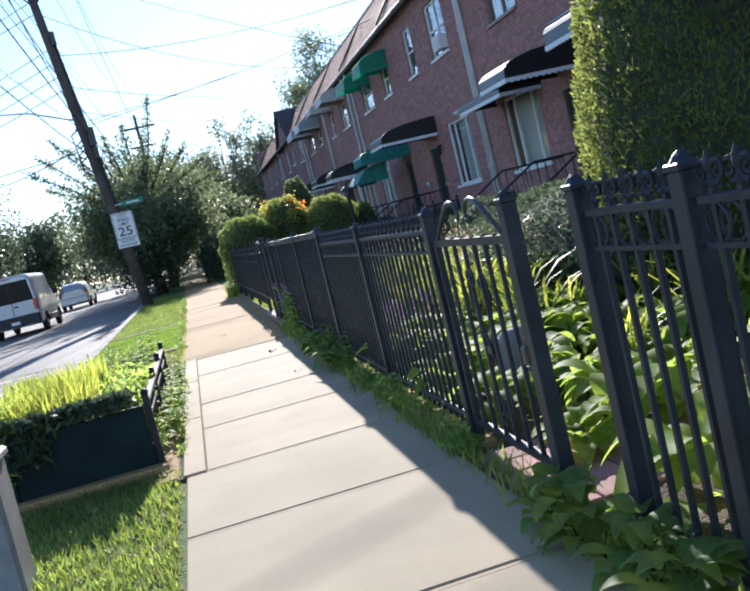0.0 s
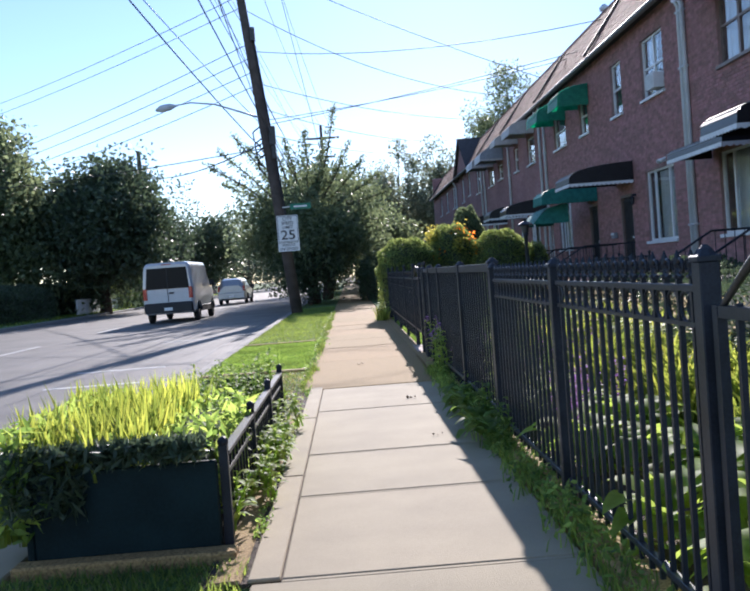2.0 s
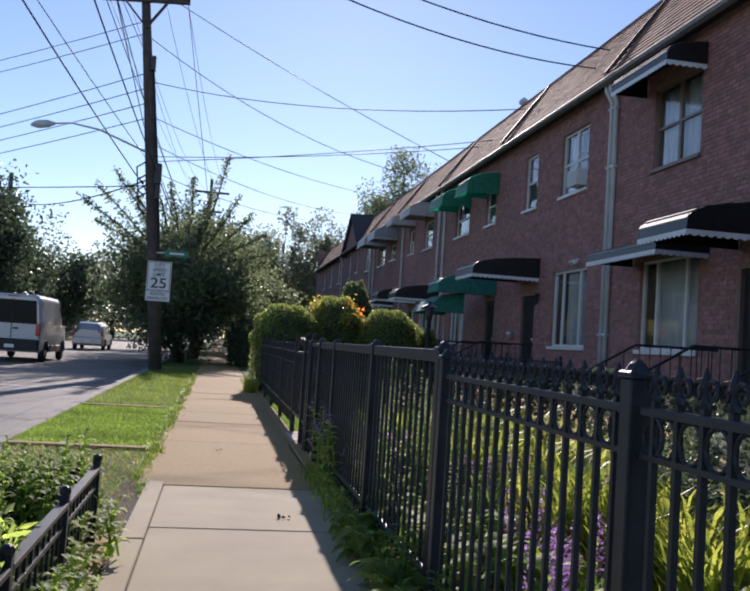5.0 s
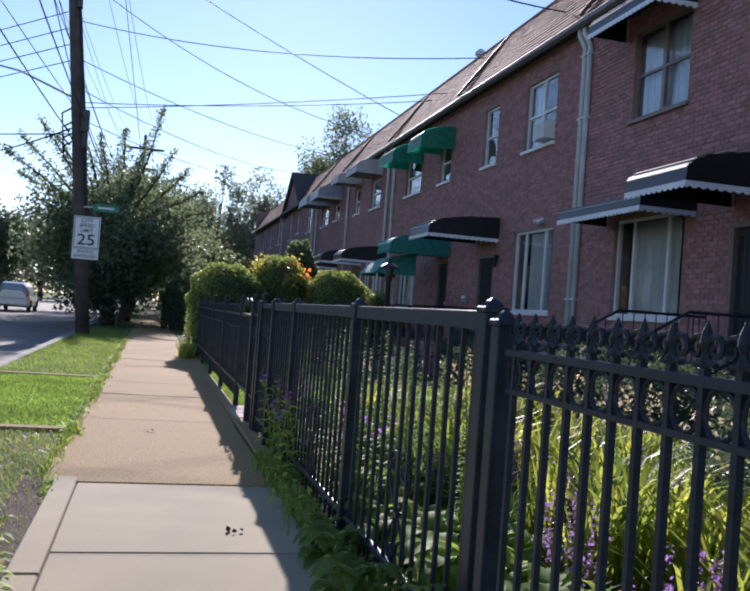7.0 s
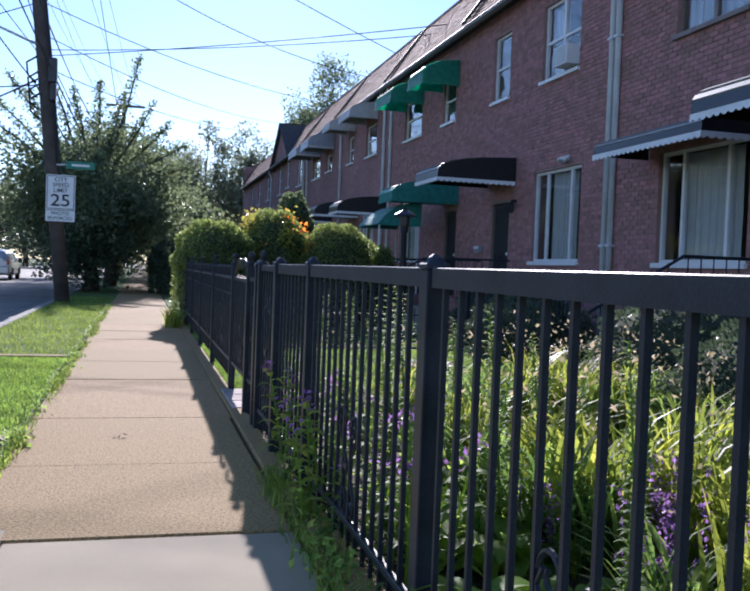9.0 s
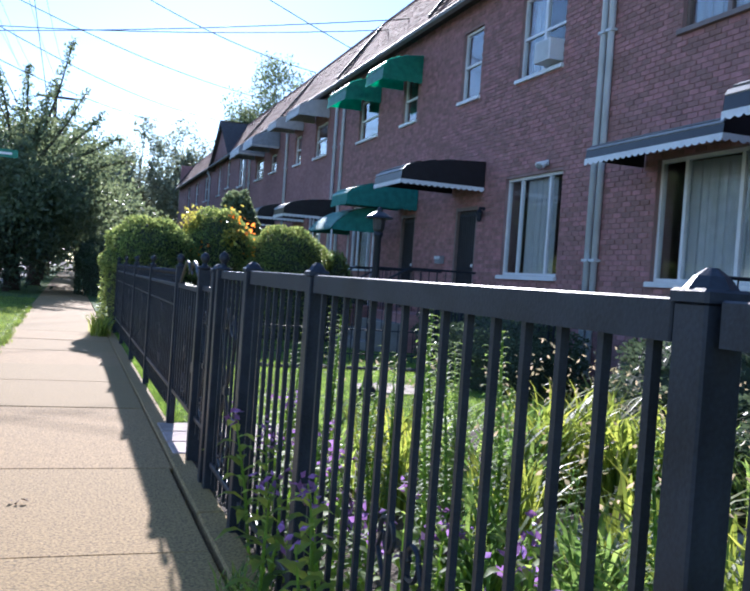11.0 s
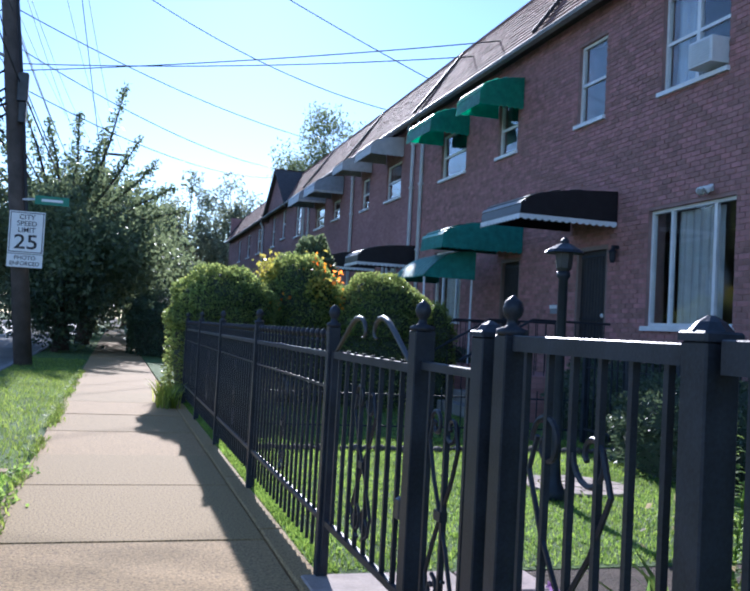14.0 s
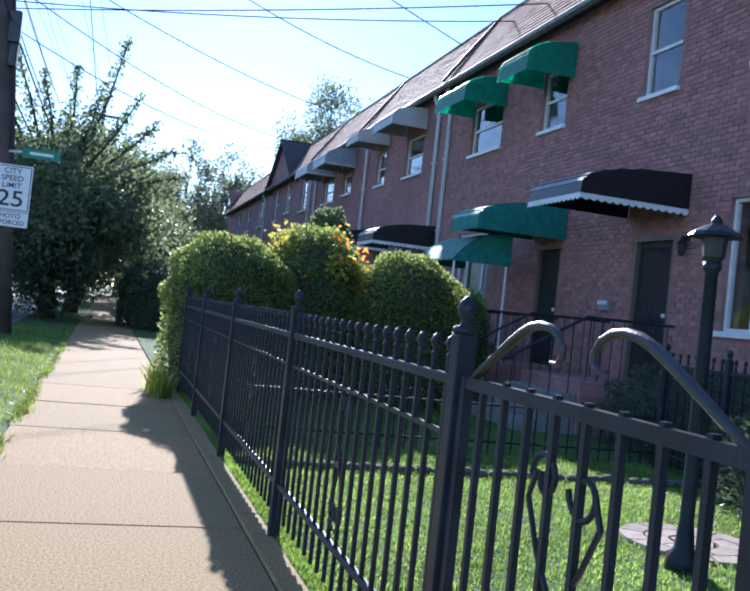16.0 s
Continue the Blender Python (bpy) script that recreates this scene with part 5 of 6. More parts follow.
def vehicle(at, turn, kind):
    """A vehicle whose rear end is at its origin and whose nose points along +y."""
    if kind == "van":
        v = thing("van", at, "white passenger van with dark windows on the street", "van")
        H, L, W, r, paint = 2.42, 5.6, 1.02, 0.36, PAINT_WHITE
        rings = [ring(W - 0.1, W - 0.2, 0.5, H - 0.1, 0.0), ring(W - 0.02, W - 0.13, 0.36, H - 0.02, 0.1), ring(W, W - 0.12, 0.34, H, 0.5), ring(W, W - 0.12, 0.34, H, 3.7), ring(W, W - 0.16, 0.34, H - 0.12, 4.1), ring(W, W - 0.25, 0.34, H - 0.75, 4.75, 0.8), ring(W - 0.03, W - 0.3, 0.34, 1.25, 5.1, 0.85), ring(W - 0.18, W - 0.35, 0.38, 1.05, L, 0.85)]
        ax = (1.05, 4.55)
        rear = (-0.86, 0.86, 1.36, 2.2)
        side = [(0.55, 1.75), (1.85, 3.1), (3.2, 4.15)]
        sz = (1.42, 2.12)
    else:
        v = thing("minivan", at, "silver minivan with red tail lights on the street", "car")
        H, L, W, r, paint = 1.78, 5.0, 0.98, 0.34, PAINT_SILVER
        rings = [ring(W - 0.1, W - 0.35, 0.42, H - 0.5, 0.0, 0.7), ring(W - 0.03, W - 0.3, 0.3, H - 0.08, 0.22), ring(W, W - 0.26, 0.28, H, 0.6), ring(W, W - 0.26, 0.28, H, 2.7), ring(W, W - 0.3, 0.28, H - 0.1, 3.2), ring(W, W - 0.35, 0.28, 1.12, 4.05, 0.85), ring(W - 0.15, W - 0.4, 0.3, 0.92, L, 0.85)]
        ax = (0.95, 3.95)
        rear = (-0.66, 0.66, 1.06, 1.58)
        side = [(0.5, 1.4), (1.5, 2.4), (2.5, 3.3)]
        sz = (1.08, 1.55)
    part("body", loft(rings), paint, v, smooth=False)
    slope = 0.02 if kind == "van" else 0.17
    y_lo, y_hi = (-0.014, -0.008) if kind == "van" else (0.06, 0.16)
    part("rear_window", Mesh().quad((rear[0], y_lo, rear[2]), (rear[1], y_lo, rear[2]), (rear[1] - 0.08, y_hi, rear[3]), (rear[0] + 0.08, y_hi, rear[3])).quad((rear[0], y_lo + 0.2, rear[2]), (rear[0] + 0.08, y_hi + 0.2, rear[3]), (rear[1] - 0.08, y_hi + 0.2, rear[3]), (rear[1], y_lo + 0.2, rear[2])), CAR_GLASS, v)
    for a, b in side:
        for s in (-1, 1):
            xb, xt = s * (W - 0.02 + 0.004), s * (W - (0.11 if kind == "van" else 0.22) + 0.01)
            m = Mesh()
            p = [(xb, a, sz[0]), (xb, b, sz[0]), (xt, b - 0.05, sz[1]), (xt, a + 0.03, sz[1])]
            m.quad(*p)
            m.quad(*[(q[0] - s * 0.03, q[1], q[2]) for q in reversed(p)])
            part("side_window", m, CAR_GLASS, v)
    part("rear_bumper", Mesh().box(-W + 0.06, W - 0.06, -0.12, 0.2, 0.42, 0.82, 0.05), TRIM_BLACK if kind == "van" else paint, v)
    if kind == "van":
        part("door_seam", Mesh().box(-0.012, 0.012, -0.022, -0.004, 0.84, 2.24), TRIM_BLACK, v)
        part("door_handle", Mesh().box(0.05, 0.24, -0.03, -0.008, 1.16, 1.22, 0.008), TRIM_BLACK, v)
        part("brake_light", Mesh().box(-0.2, 0.2, 0.0, 0.06, 2.3, 2.35, 0.01), TAIL_RED, v)
        part("step", Mesh().box(-0.4, 0.4, -0.24, -0.122, 0.42, 0.47, 0.01), TRIM_BLACK, v)
        for q in (-1, 1):
            part("side_sill", Mesh().box(q * W - 0.02, q * W + 0.02, 1.5, 4.1, 0.36, 0.6, 0.01), TRIM_BLACK, v)
    part("number_plate", Mesh().box(-0.16, 0.16, -0.135, -0.122, 0.5, 0.62), SIGN_WHITE, v)
    for s in (-1, 1):
        x0, x1 = sorted((s * (W - 0.2), s * (W - 0.04)))
        part("tail_light", Mesh().box(x0, x1, -0.03, 0.12, 0.95 if kind == "van" else 0.9, 1.4 if kind == "van" else 1.25, 0.02), TAIL_RED, v)
        part("mirror", Mesh().box(s * (W + 0.14) - 0.1, s * (W + 0.14) + 0.1, ax[1] - 0.75, ax[1] - 0.62, sz[0] - 0.05, sz[0] + 0.2, 0.03), TRIM_BLACK, v)
        for y in ax:
            wheel(v, s * (W - 0.1), y, r, s)
            part("wheel_arch", Mesh().tube([(s * (W + 0.004), y + (r + 0.06) * math.cos(a), r + (r + 0.06) * math.sin(a)) for a in [math.pi * i / 10 for i in range(11)]], 0.03, 5), TRIM_BLACK, v)
    v.rotation_euler = (0, 0, turn)
    return v


vehicle((-6.6, 39.2, -0.15), radians(0), "van").scale = (1.04, 1.04, 1.04)
vehicle((-7.2, 63.0, -0.15), radians(0), "minivan")

# ---- planting ----
GR = np.random.default_rng(11)


def lawn(name, label, areas, height, width, material, lean=0.9):
    roots = np.concatenate([scatter(GR, n, *a) for n, a in areas])
    return tagged(blades(name, roots, height, width, lean, material, GR, segs=1), label, "grass", kind="stuff")


lawn("verge_grass", "short green verge grass", [(16000, (-1.3, 0.33, 2.5, 7.0, -0.03)), (18000, (-1.33, 0.22, 20.95, 40, -0.03)), (2500, (-1.3, 0.3, -4, 2.5, -0.03)), (1500, (-1.3, 0.3, 40, 80, -0.03))], 0.07, 0.012, LEAF_GRASS)
lawn("dry_grass", "thin dry grass and clippings", [(3500, (-1.3, 0.35, 3.0, 7.0, -0.03)), (3500, (-1.3, 0.3, 10.95, 15.3, -0.03))], 0.05, 0.010, LEAF_GRASS_DRY, 1.6)
lawn("thin_grass", "thin green grass on dry verge", [(5000, (-1.3, 0.33, 10.95, 15.45, -0.03))], 0.05, 0.011, LEAF_GRASS)
lawn("bright_grass", "bright even green grass panel", [(26000, (-1.34, 0.2, 15.4, 20.8, -0.03))], 0.045, 0.012, LEAF_GRASS_BRIGHT)
lawn("lawn_grass", "mown bright green front lawn", [(80000, (2.03, 7.0, 17.75, 23.3, 0.0)), (16000, (2.03, 6.5, 23.3, 27.0, 0.0)), (9000, (1.99, 2.1, 17.7, 27.0, 0.0))], 0.045, 0.010, LEAF_GRASS_BRIGHT)
lawn("far_grass", "grass beyond the street", [(5000, (-17.5, -15.5, 20, 120, 0.0))], 0.2, 0.06, LEAF_GRASS)


def broad_leaf(m, base, d, length, width, arch, seg=5):
    """One broad leaf that arches out, folded along its midrib."""
    base, d = Vector(base), Vector(d).normalized()
    side = d.cross(Vector((0, 0, 1))).normalized()
    k = len(m.v)
    for i in range(seg + 1):
        f = i / seg
        c = base + d * length * f * 0.85 + Vector((0, 0, length * (0.75 * f - arch * f * f)))
        w = width * math.sin(math.pi * min(1, 0.12 + f * 0.88)) ** 0.8
        rim = Vector((0, 0, w * 0.12))
        m.v += [tuple(c - side * w * 0.5 + rim), tuple(c), tuple(c + side * w * 0.5 + rim)]
    for i in range(k, k + 3 * seg, 3):
        m.f += [(i, i + 1, i + 4, i + 3), (i + 1, i + 2, i + 5, i + 4)]


def hosta(seed, n=26, size=0.3, material=LEAF_HOSTA):
    r = random.Random(seed)
    t = thing("hosta_plant", (0, 0, 0), "broad-leaved green hosta clump in the garden", "plant", "hostas")
    for i in range(n):
        m = Mesh()
        a = r.uniform(0, 2 * math.pi)
        rr = r.uniform(0.0, 0.1)
        broad_leaf(m, (rr * math.cos(a), rr * math.sin(a), r.uniform(0.02, 0.2)), (math.cos(a), math.sin(a), 0), size * r.uniform(0.7, 1.2), size * 0.5 * r.uniform(0.8, 1.1), r.uniform(0.6, 1.1), 8)
        part("leaf", m, material, t, smooth=True)
    return t


def daylily(seed, n=60, h=0.7, material=LEAF_BLADE, name="daylily_clump", label="clump of arching strap leaves in the garden", heads=0, head_mat=None, lean=0.75):
    rg = np.random.default_rng(seed)
    t = thing(name, (0, 0, 0), label, "plant", name)
    roots = np.stack([rg.normal(0, 0.09, n), rg.normal(0, 0.09, n), np.zeros(n)], 1)
    blades("leaves", roots, h, 0.025 if lean > 0.5 else 0.034, lean, material, rg, t, segs=4, bend=0.8 if lean > 0.5 else 0.25)
    if heads:
        c = np.stack([rg.normal(0, 0.14, heads * 5), rg.normal(0, 0.14, heads * 5), rg.uniform(h * 0.85, h * 1.1, heads * 5)], 1)
        leaf_cloud("seed_head", c, rg.normal(0, 1, c.shape), 0.04, 0.02, head_mat, rg, parent=t, label="dried pale flower heads")
    return t


def tall_weed(seed, h=1.2, leaf=0.13, petals=None, pitch=0.03, material=LEAF_WEED):
    r, rg = random.Random(seed), np.random.default_rng(seed)
    t = thing("tall_plant", (0, 0, 0), "tall leafy flowering stem behind the fence", "plant", "tall plants")
    st, lv, pc = Mesh(), Mesh(), []
    for k in range(3):
        x, y = r.uniform(-0.1, 0.1), r.uniform(-0.1, 0.1)
        dx, dy, hh = r.uniform(-0.1, 0.1), r.uniform(-0.1, 0.1), h * r.uniform(0.75, 1.05)
        st.tube([(x, y, 0), (x + dx * 0.4, y + dy * 0.4, hh * 0.5), (x + dx, y + dy, hh)], [0.008, 0.006, 0.003], 5)
        nl = int(hh / pitch)
        for i in range(nl):
            f = 0.15 + 0.85 * i / nl
            a = i * 2.4 + k
            broad_leaf(lv, (x + dx * f, y + dy * f, hh * f), (math.cos(a), math.sin(a), 0), leaf * (1.15 - 0.6 * f), leaf * 0.28, 0.55 + 0.3 * r.random(), 3)
        pc.append((x + dx, y + dy, hh))
    tagged(part("stemwork", st, material, t), kind="stuff")
    part("leaves", lv, material, t, smooth=True)
    if petals:
        c = np.concatenate([np.array(p) + rg.normal(0, 0.025, (11, 3)) for p in pc])
        tagged(leaf_cloud("blossom", c, rg.normal(0, 1, c.shape), 0.035, 0.02, petals, rg, parent=t, label="small purple flowers"), kind="stuff")
    return t


def salvia(seed):
    rg = np.random.default_rng(seed)
    t = thing("purple_salvia", (0, 0, 0), "clump of purple flower spikes in the garden", "plant", "salvias")
    roots = np.stack([rg.normal(0, 0.1, 40), rg.normal(0, 0.1, 40), np.zeros(40)], 1)
    blades("leaves", roots, 0.3, 0.03, 0.8, LEAF_WEED, rg, t, segs=3)
    cs = []
    for k in range(9):
        x, y = rg.normal(0, 0.12, 2)
        z = rg.uniform(0.2, 0.62, 34)
        cs.append(np.stack([x * (0.7 + z * 0.6) + rg.normal(0, 0.012, 34), y * (0.7 + z * 0.6) + rg.normal(0, 0.012, 34), z], 1))
    c = np.concatenate(cs)
    leaf_cloud("flower_spike", c, rg.normal(0, 1, c.shape), 0.03, 0.016, PETAL_PURPLE, rg, parent=t, label="purple flower spikes")
    return t


SLAB = (3.5, 4.75, 13.3, 14.6)   # a paved patch among the flowers, kept free of plants


def stuff_parts(base):
    for o in base.children:
        if o.name.split(".")[0] in ("seed_head", "flower_spike", "leaves"):
            o["kind"] = "stuff"


def spread(base, spots, rng, s0=0.8, s1=1.25, z=0.0):
    first = True
    stuff_parts(base)
    for x, y in spots:
        if SLAB[0] - 0.1 < x < SLAB[1] + 0.1 and SLAB[2] - 0.1 < y < SLAB[3] + 0.1:
            continue
        m = pose(x, y, z, 0, 0, rng.uniform(0, 360)) @ Matrix.Scale(rng.uniform(s0, s1), 4)
        if first:
            base.matrix_basis, first = m, False
        else:
            copy_thing(base, m)


PR = random.Random(5)


def spots(n, x0, x1, y0, y1):
    return [(PR.uniform(x0, x1), PR.uniform(y0, y1)) for _ in range(n)]


spread(hosta(1, 34, 0.21), spots(30, 2.2, 4.2, 1.0, 9.2), PR)
spread(hosta(2, 28, 0.25), spots(26, 2.2, 3.8, 2.0, 9.0), PR)
spread(hosta(3, 30, 0.25), spots(28, 2.1, 2.7, 9.6, 12.6), PR)
# clumps at the fence foot: their shade is put into a darker leaf colour
spread(hosta(4, 40, 0.14, LEAF_WEED), [(1.84, 4.25), (1.82, 3.95), (1.86, 3.6), (1.8, 3.2), (1.85, 2.7)], PR, 0.9, 1.3)
spread(daylily(5), spots(24, 2.9, 6.0, 5.6, 11.5), PR)
spread(daylily(6, 80, 0.86, heads=4, head_mat=PETAL_PALE), spots(48, 2.9, 6.0, 8.5, 15.6), PR, 0.8, 1.05)
spread(daylily(7, 38, 0.68, LEAF_BLADE, "iris_clump", "clump of upright sword-shaped leaves in the garden", lean=0.3), spots(40, 2.9, 5.4, 10.2, 15.6), PR, 0.8, 1.1)
spread(salvia(8), [(2.5, 9.2), (2.9, 9.6), (2.35, 8.8), (2.7, 10.2), (3.1, 11.0), (2.9, 11.4), (3.2, 11.9), (2.75, 12.1), (3.4, 12.5)], PR, 0.8, 1.1)
spread(tall_weed(9, 1.24, 0.075, None, 0.014), [(2.5, 11.1), (2.7, 13.4), (2.5, 14.2), (2.9, 12.6), (2.4, 15.2), (2.65, 15.5), (2.6, 13.9), (3.4, 13.0), (2.3, 12.9), (2.8, 14.8), (3.0, 14.0), (2.35, 13.2), (3.2, 14.9), (2.55, 12.3)], PR, 0.8, 1.12)
spread(tall_weed(10, 0.75, 0.14, PETAL_PURPLE, 0.03, LEAF_LUSH), [(2.2, 12.2), (2.25, 12.9), (2.15, 13.5), (2.3, 14.4), (2.2, 14.9), (2.1, 15.6), (2.3, 15.1), (2.05, 14.0)], PR, 0.7, 1.1)
spread(tall_weed(12, 0.5, 0.16), [(1.87, 9.6), (1.85, 10.2), (1.88, 10.8), (1.86, 11.5), (1.84, 8.7), (1.88, 12.4), (1.88, 13.0), (1.85, 9.0), (1.86, 3.3)], PR, 0.5, 0.9)
spread(hosta(44, 30, 0.22, LEAF_WEED), [(1.82, 9.15), (1.8, 9.55), (1.84, 9.95), (1.83, 10.5), (1.85, 11.1)], PR, 0.75, 1.15)
spread(tall_weed(13, 0.55, 0.15, PETAL_PURPLE, 0.03, LEAF_LUSH), [(2.12, 12.35), (2.1, 12.7), (2.15, 13.05), (2.12, 13.25), (1.93, 13.75), (2.1, 14.35), (2.2, 12.1), (1.92, 12.9)], PR, 0.8, 1.15)
# weeds along the fence foot
wr = np.random.default_rng(21)
cl = [(wr.normal(1.88, 0.03), wr.uniform(5.4, 13.0), wr.uniform(0.05, 0.16)) for _ in range(34)]
c = np.concatenate([np.stack([x + wr.normal(0, q * 0.45, 62), y + wr.normal(0, q * 1.1, 62), np.abs(wr.normal(0, q * 0.6, 62)) + 0.01], 1) for x, y, q in cl])
tagged(leaf_cloud("fence_weeds", c, wr.normal(0, 1, c.shape) + [0, 0, 0.6], 0.055, 0.025, LEAF_WEED, wr), "patchy low weeds along the foot of the fence", "weeds", kind="stuff")
roots = np.stack([wr.normal(1.86, 0.05, 2600), wr.uniform(2.0, 14.0, 2600), np.zeros(2600)], 1)
tagged(blades("fence_grass", roots, 0.14, 0.01, 0.9, LEAF_GRASS, wr, segs=2), "thin grass along the foot of the fence", "grass", kind="stuff")
ey = np.concatenate([wr.normal(q, wr.uniform(0.08, 0.4), 90) for q in wr.uniform(13.2, 34.0, 42)])
roots = np.stack([0.24 + np.abs(wr.normal(0, 0.045, len(ey))), ey, np.zeros(len(ey))], 1)
tagged(blades("edge_grass", roots, 0.075, 0.012, 1.4, LEAF_GRASS, wr, segs=2), "ragged grass creeping over the footpath edge", "grass", kind="stuff")
cy = np.concatenate([wr.normal(q, 0.12, 60) for q in (15.2, 16.3, 17.1, 19.6, 20.7)])
c = np.stack([wr.normal(0.25, 0.06, len(cy)), cy, np.abs(wr.normal(0, 0.035, len(cy)))], 1)
tagged(leaf_cloud("edge_weeds", c, wr.normal(0, 1, c.shape) + [0, 0, 0.7], 0.05, 0.024, LEAF_WEED, wr), "small leafy weeds on the verge edge", "weeds", kind="stuff")
yy = np.concatenate([wr.normal(q, wr.uniform(0.05, 0.22), 26) for q in wr.uniform(6.7, 13.0, 13)])
c = np.stack([wr.normal(0.335, 0.018, len(yy)), yy, np.abs(wr.normal(0, 0.022, len(yy)))], 1)
tagged(leaf_cloud("joint_weeds", c, wr.normal(0, 1, c.shape) + [0, 0, 0.6], 0.04, 0.015, LEAF_WEED, wr), "small weeds in the edging joint", "weeds", kind="stuff")
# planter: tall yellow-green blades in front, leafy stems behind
# dark block added inside the planter so no light shines through the blades
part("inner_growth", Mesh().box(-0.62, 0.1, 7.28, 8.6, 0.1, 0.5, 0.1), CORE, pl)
pb = thing("planter_grass", (-0.3, 7.8, 0.08), "dense yellow-green blade plants filling the planter", "plant")
blades("leaves", scatter(wr, 2600, -0.62, 0.12, -0.6, 1.1), 0.66, 0.026, 0.35, LEAF_BLADE, wr, pb, segs=3, bend=0.3)
c = scatter(wr, 2600, -0.5, 0.5, -0.5, 1.1)
c[:, 2] = wr.uniform(0.1, 0.5, 2600)
leaf_cloud("low_leaves", c, wr.normal(0, 1, c.shape) + [0, 0, 0.5], 0.09, 0.03, LEAF_LUSH, wr, parent=pb)
c = np.stack([wr.uniform(-0.85, 0.12, 1500), 7.14 + wr.normal(0, 0.04, 1500), np.zeros(1500)], 1)
c[:, 2] = 0.56 - (0.1 + 0.22 * (c[:, 0] < -0.45)) * wr.uniform(0, 1, 1500) ** 1.5
# dark leaf colour paints in the shade on the planter's near face
leaf_cloud("overhang", c - np.array([-0.3, 7.8, 0.08]), wr.normal(0, 1, c.shape) + [0, -0.6, -0.6], 0.1, 0.025, LEAF_DARK, wr, parent=pb)
c = np.stack([-0.8 + wr.normal(0, 0.07, 1500), wr.uniform(7.1, 9.0, 1500), wr.uniform(0.12, 0.65, 1500)], 1)
leaf_cloud("overhang", c - np.array([-0.3, 7.8, 0.08]), wr.normal(0, 1, c.shape) + [-0.7, 0, -0.5], 0.13, 0.03, LEAF_LUSH, wr, parent=pb)
spread(tall_weed(31, 0.62, 0.135, None, 0.022, LEAF_LUSH), spots(40, -0.65, 0.1, 8.5, 10.8), PR, 0.75, 1.15, 0.08)
spread(tall_weed(33, 0.44, 0.135, None, 0.02, LEAF_LUSH), spots(20, -0.25, 0.1, 7.3, 8.7), PR, 0.8, 1.15, 0.08)
spread(tall_weed(32, 0.26, 0.14, None, 0.022, LEAF_LUSH), spots(16, 0.24, 0.31, 7.35, 10.7), PR, 0.7, 1.2, 0.02)


def shell(rg, n, centre, radii, low=-0.2):
    d = rg.normal(0, 1, (n * 2, 3))
    d /= np.linalg.norm(d, axis=1)[:, None]
    d = d[d[:, 2] > low][:n]
    wob = 1 + 0.05 * np.sin(d[:, :1] * 7 + centre[0] * 3) * np.cos(d[:, 1:2] * 6 + centre[1]) + 0.06 * np.sin(d[:, 2:] * 11 + d[:, :1] * 5)
    return np.array(centre) + d * np.array(radii) * wob * rg.uniform(0.9, 1.05, (len(d), 1)), d


def clipped_shrub(name, at, radii, label, n=9000, leaf=0.06, material=LEAF_HEDGE, extra=None, box=False):
    rg = np.random.default_rng(int(abs(at[0] * 100 + at[1] * 7)))
    t = thing(name, (at[0], at[1], 0), label, "shrub", "clipped shrubs")
    h, cz = radii[2], at[2]
    # added dark solid under the leaf shell, blocks light through the shrub
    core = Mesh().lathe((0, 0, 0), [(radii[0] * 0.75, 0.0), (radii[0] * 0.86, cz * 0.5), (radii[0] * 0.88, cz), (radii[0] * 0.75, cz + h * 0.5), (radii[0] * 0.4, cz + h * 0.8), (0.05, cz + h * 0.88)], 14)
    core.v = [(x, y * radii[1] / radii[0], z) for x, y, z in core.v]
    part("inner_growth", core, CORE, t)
    c, d = shell(rg, n, (0, 0, cz), radii)
    leaf_cloud("foliage", c, d, leaf, leaf * 0.55, material, rg, parent=t)
    a = rg.uniform(0, 2 * math.pi, n // 2)
    zz = rg.uniform(0, cz, n // 2)
    k = rg.uniform(0.88, 1.03, n // 2)
    c = np.stack([np.cos(a) * radii[0] * k, np.sin(a) * radii[1] * k, zz], 1)
    leaf_cloud("skirt", c, np.stack([np.cos(a), np.sin(a), 0 * a], 1), leaf, leaf * 0.55, material, rg, parent=t)
    if extra:
        for mtl, cnt, size in extra:
            cl = [shell(rg, 1, (0, 0, cz), np.array(radii) * 1.12, 0.1)[0] for _ in range(8)]
            c = np.concatenate([q[:1] + rg.normal(0, 0.12, (cnt // 8, 3)) for q in cl if len(q)])
            tagged(leaf_cloud("blossom", c, rg.normal(0, 1, c.shape), size, size * 0.6, mtl, rg, parent=t), kind="stuff")
    return t


clipped_shrub("clipped_shrub", (2.6, 27.6, 1.3), (0.9, 0.85, 0.9), "round clipped green shrub at the garden corner", 11000)
clipped_shrub("clipped_shrub", (3.95, 28.1, 1.4), (0.78, 0.8, 1.12), "clipped shrub with yellow and orange flowers", 9000, extra=((PETAL_ORANGE, 130, 0.09), (LEAF_YELLOW, 1200, 0.09)))
clipped_shrub("clipped_shrub", (5.25, 27.6, 1.35), (0.88, 0.85, 0.9), "round clipped green shrub in the hedge", 10000)
clipped_shrub("clipped_shrub", (4.9, 31.5, 1.6), (0.6, 0.6, 1.6), "slender green shrub rising over the hedge", 3500, 0.12, LEAF_TREE)
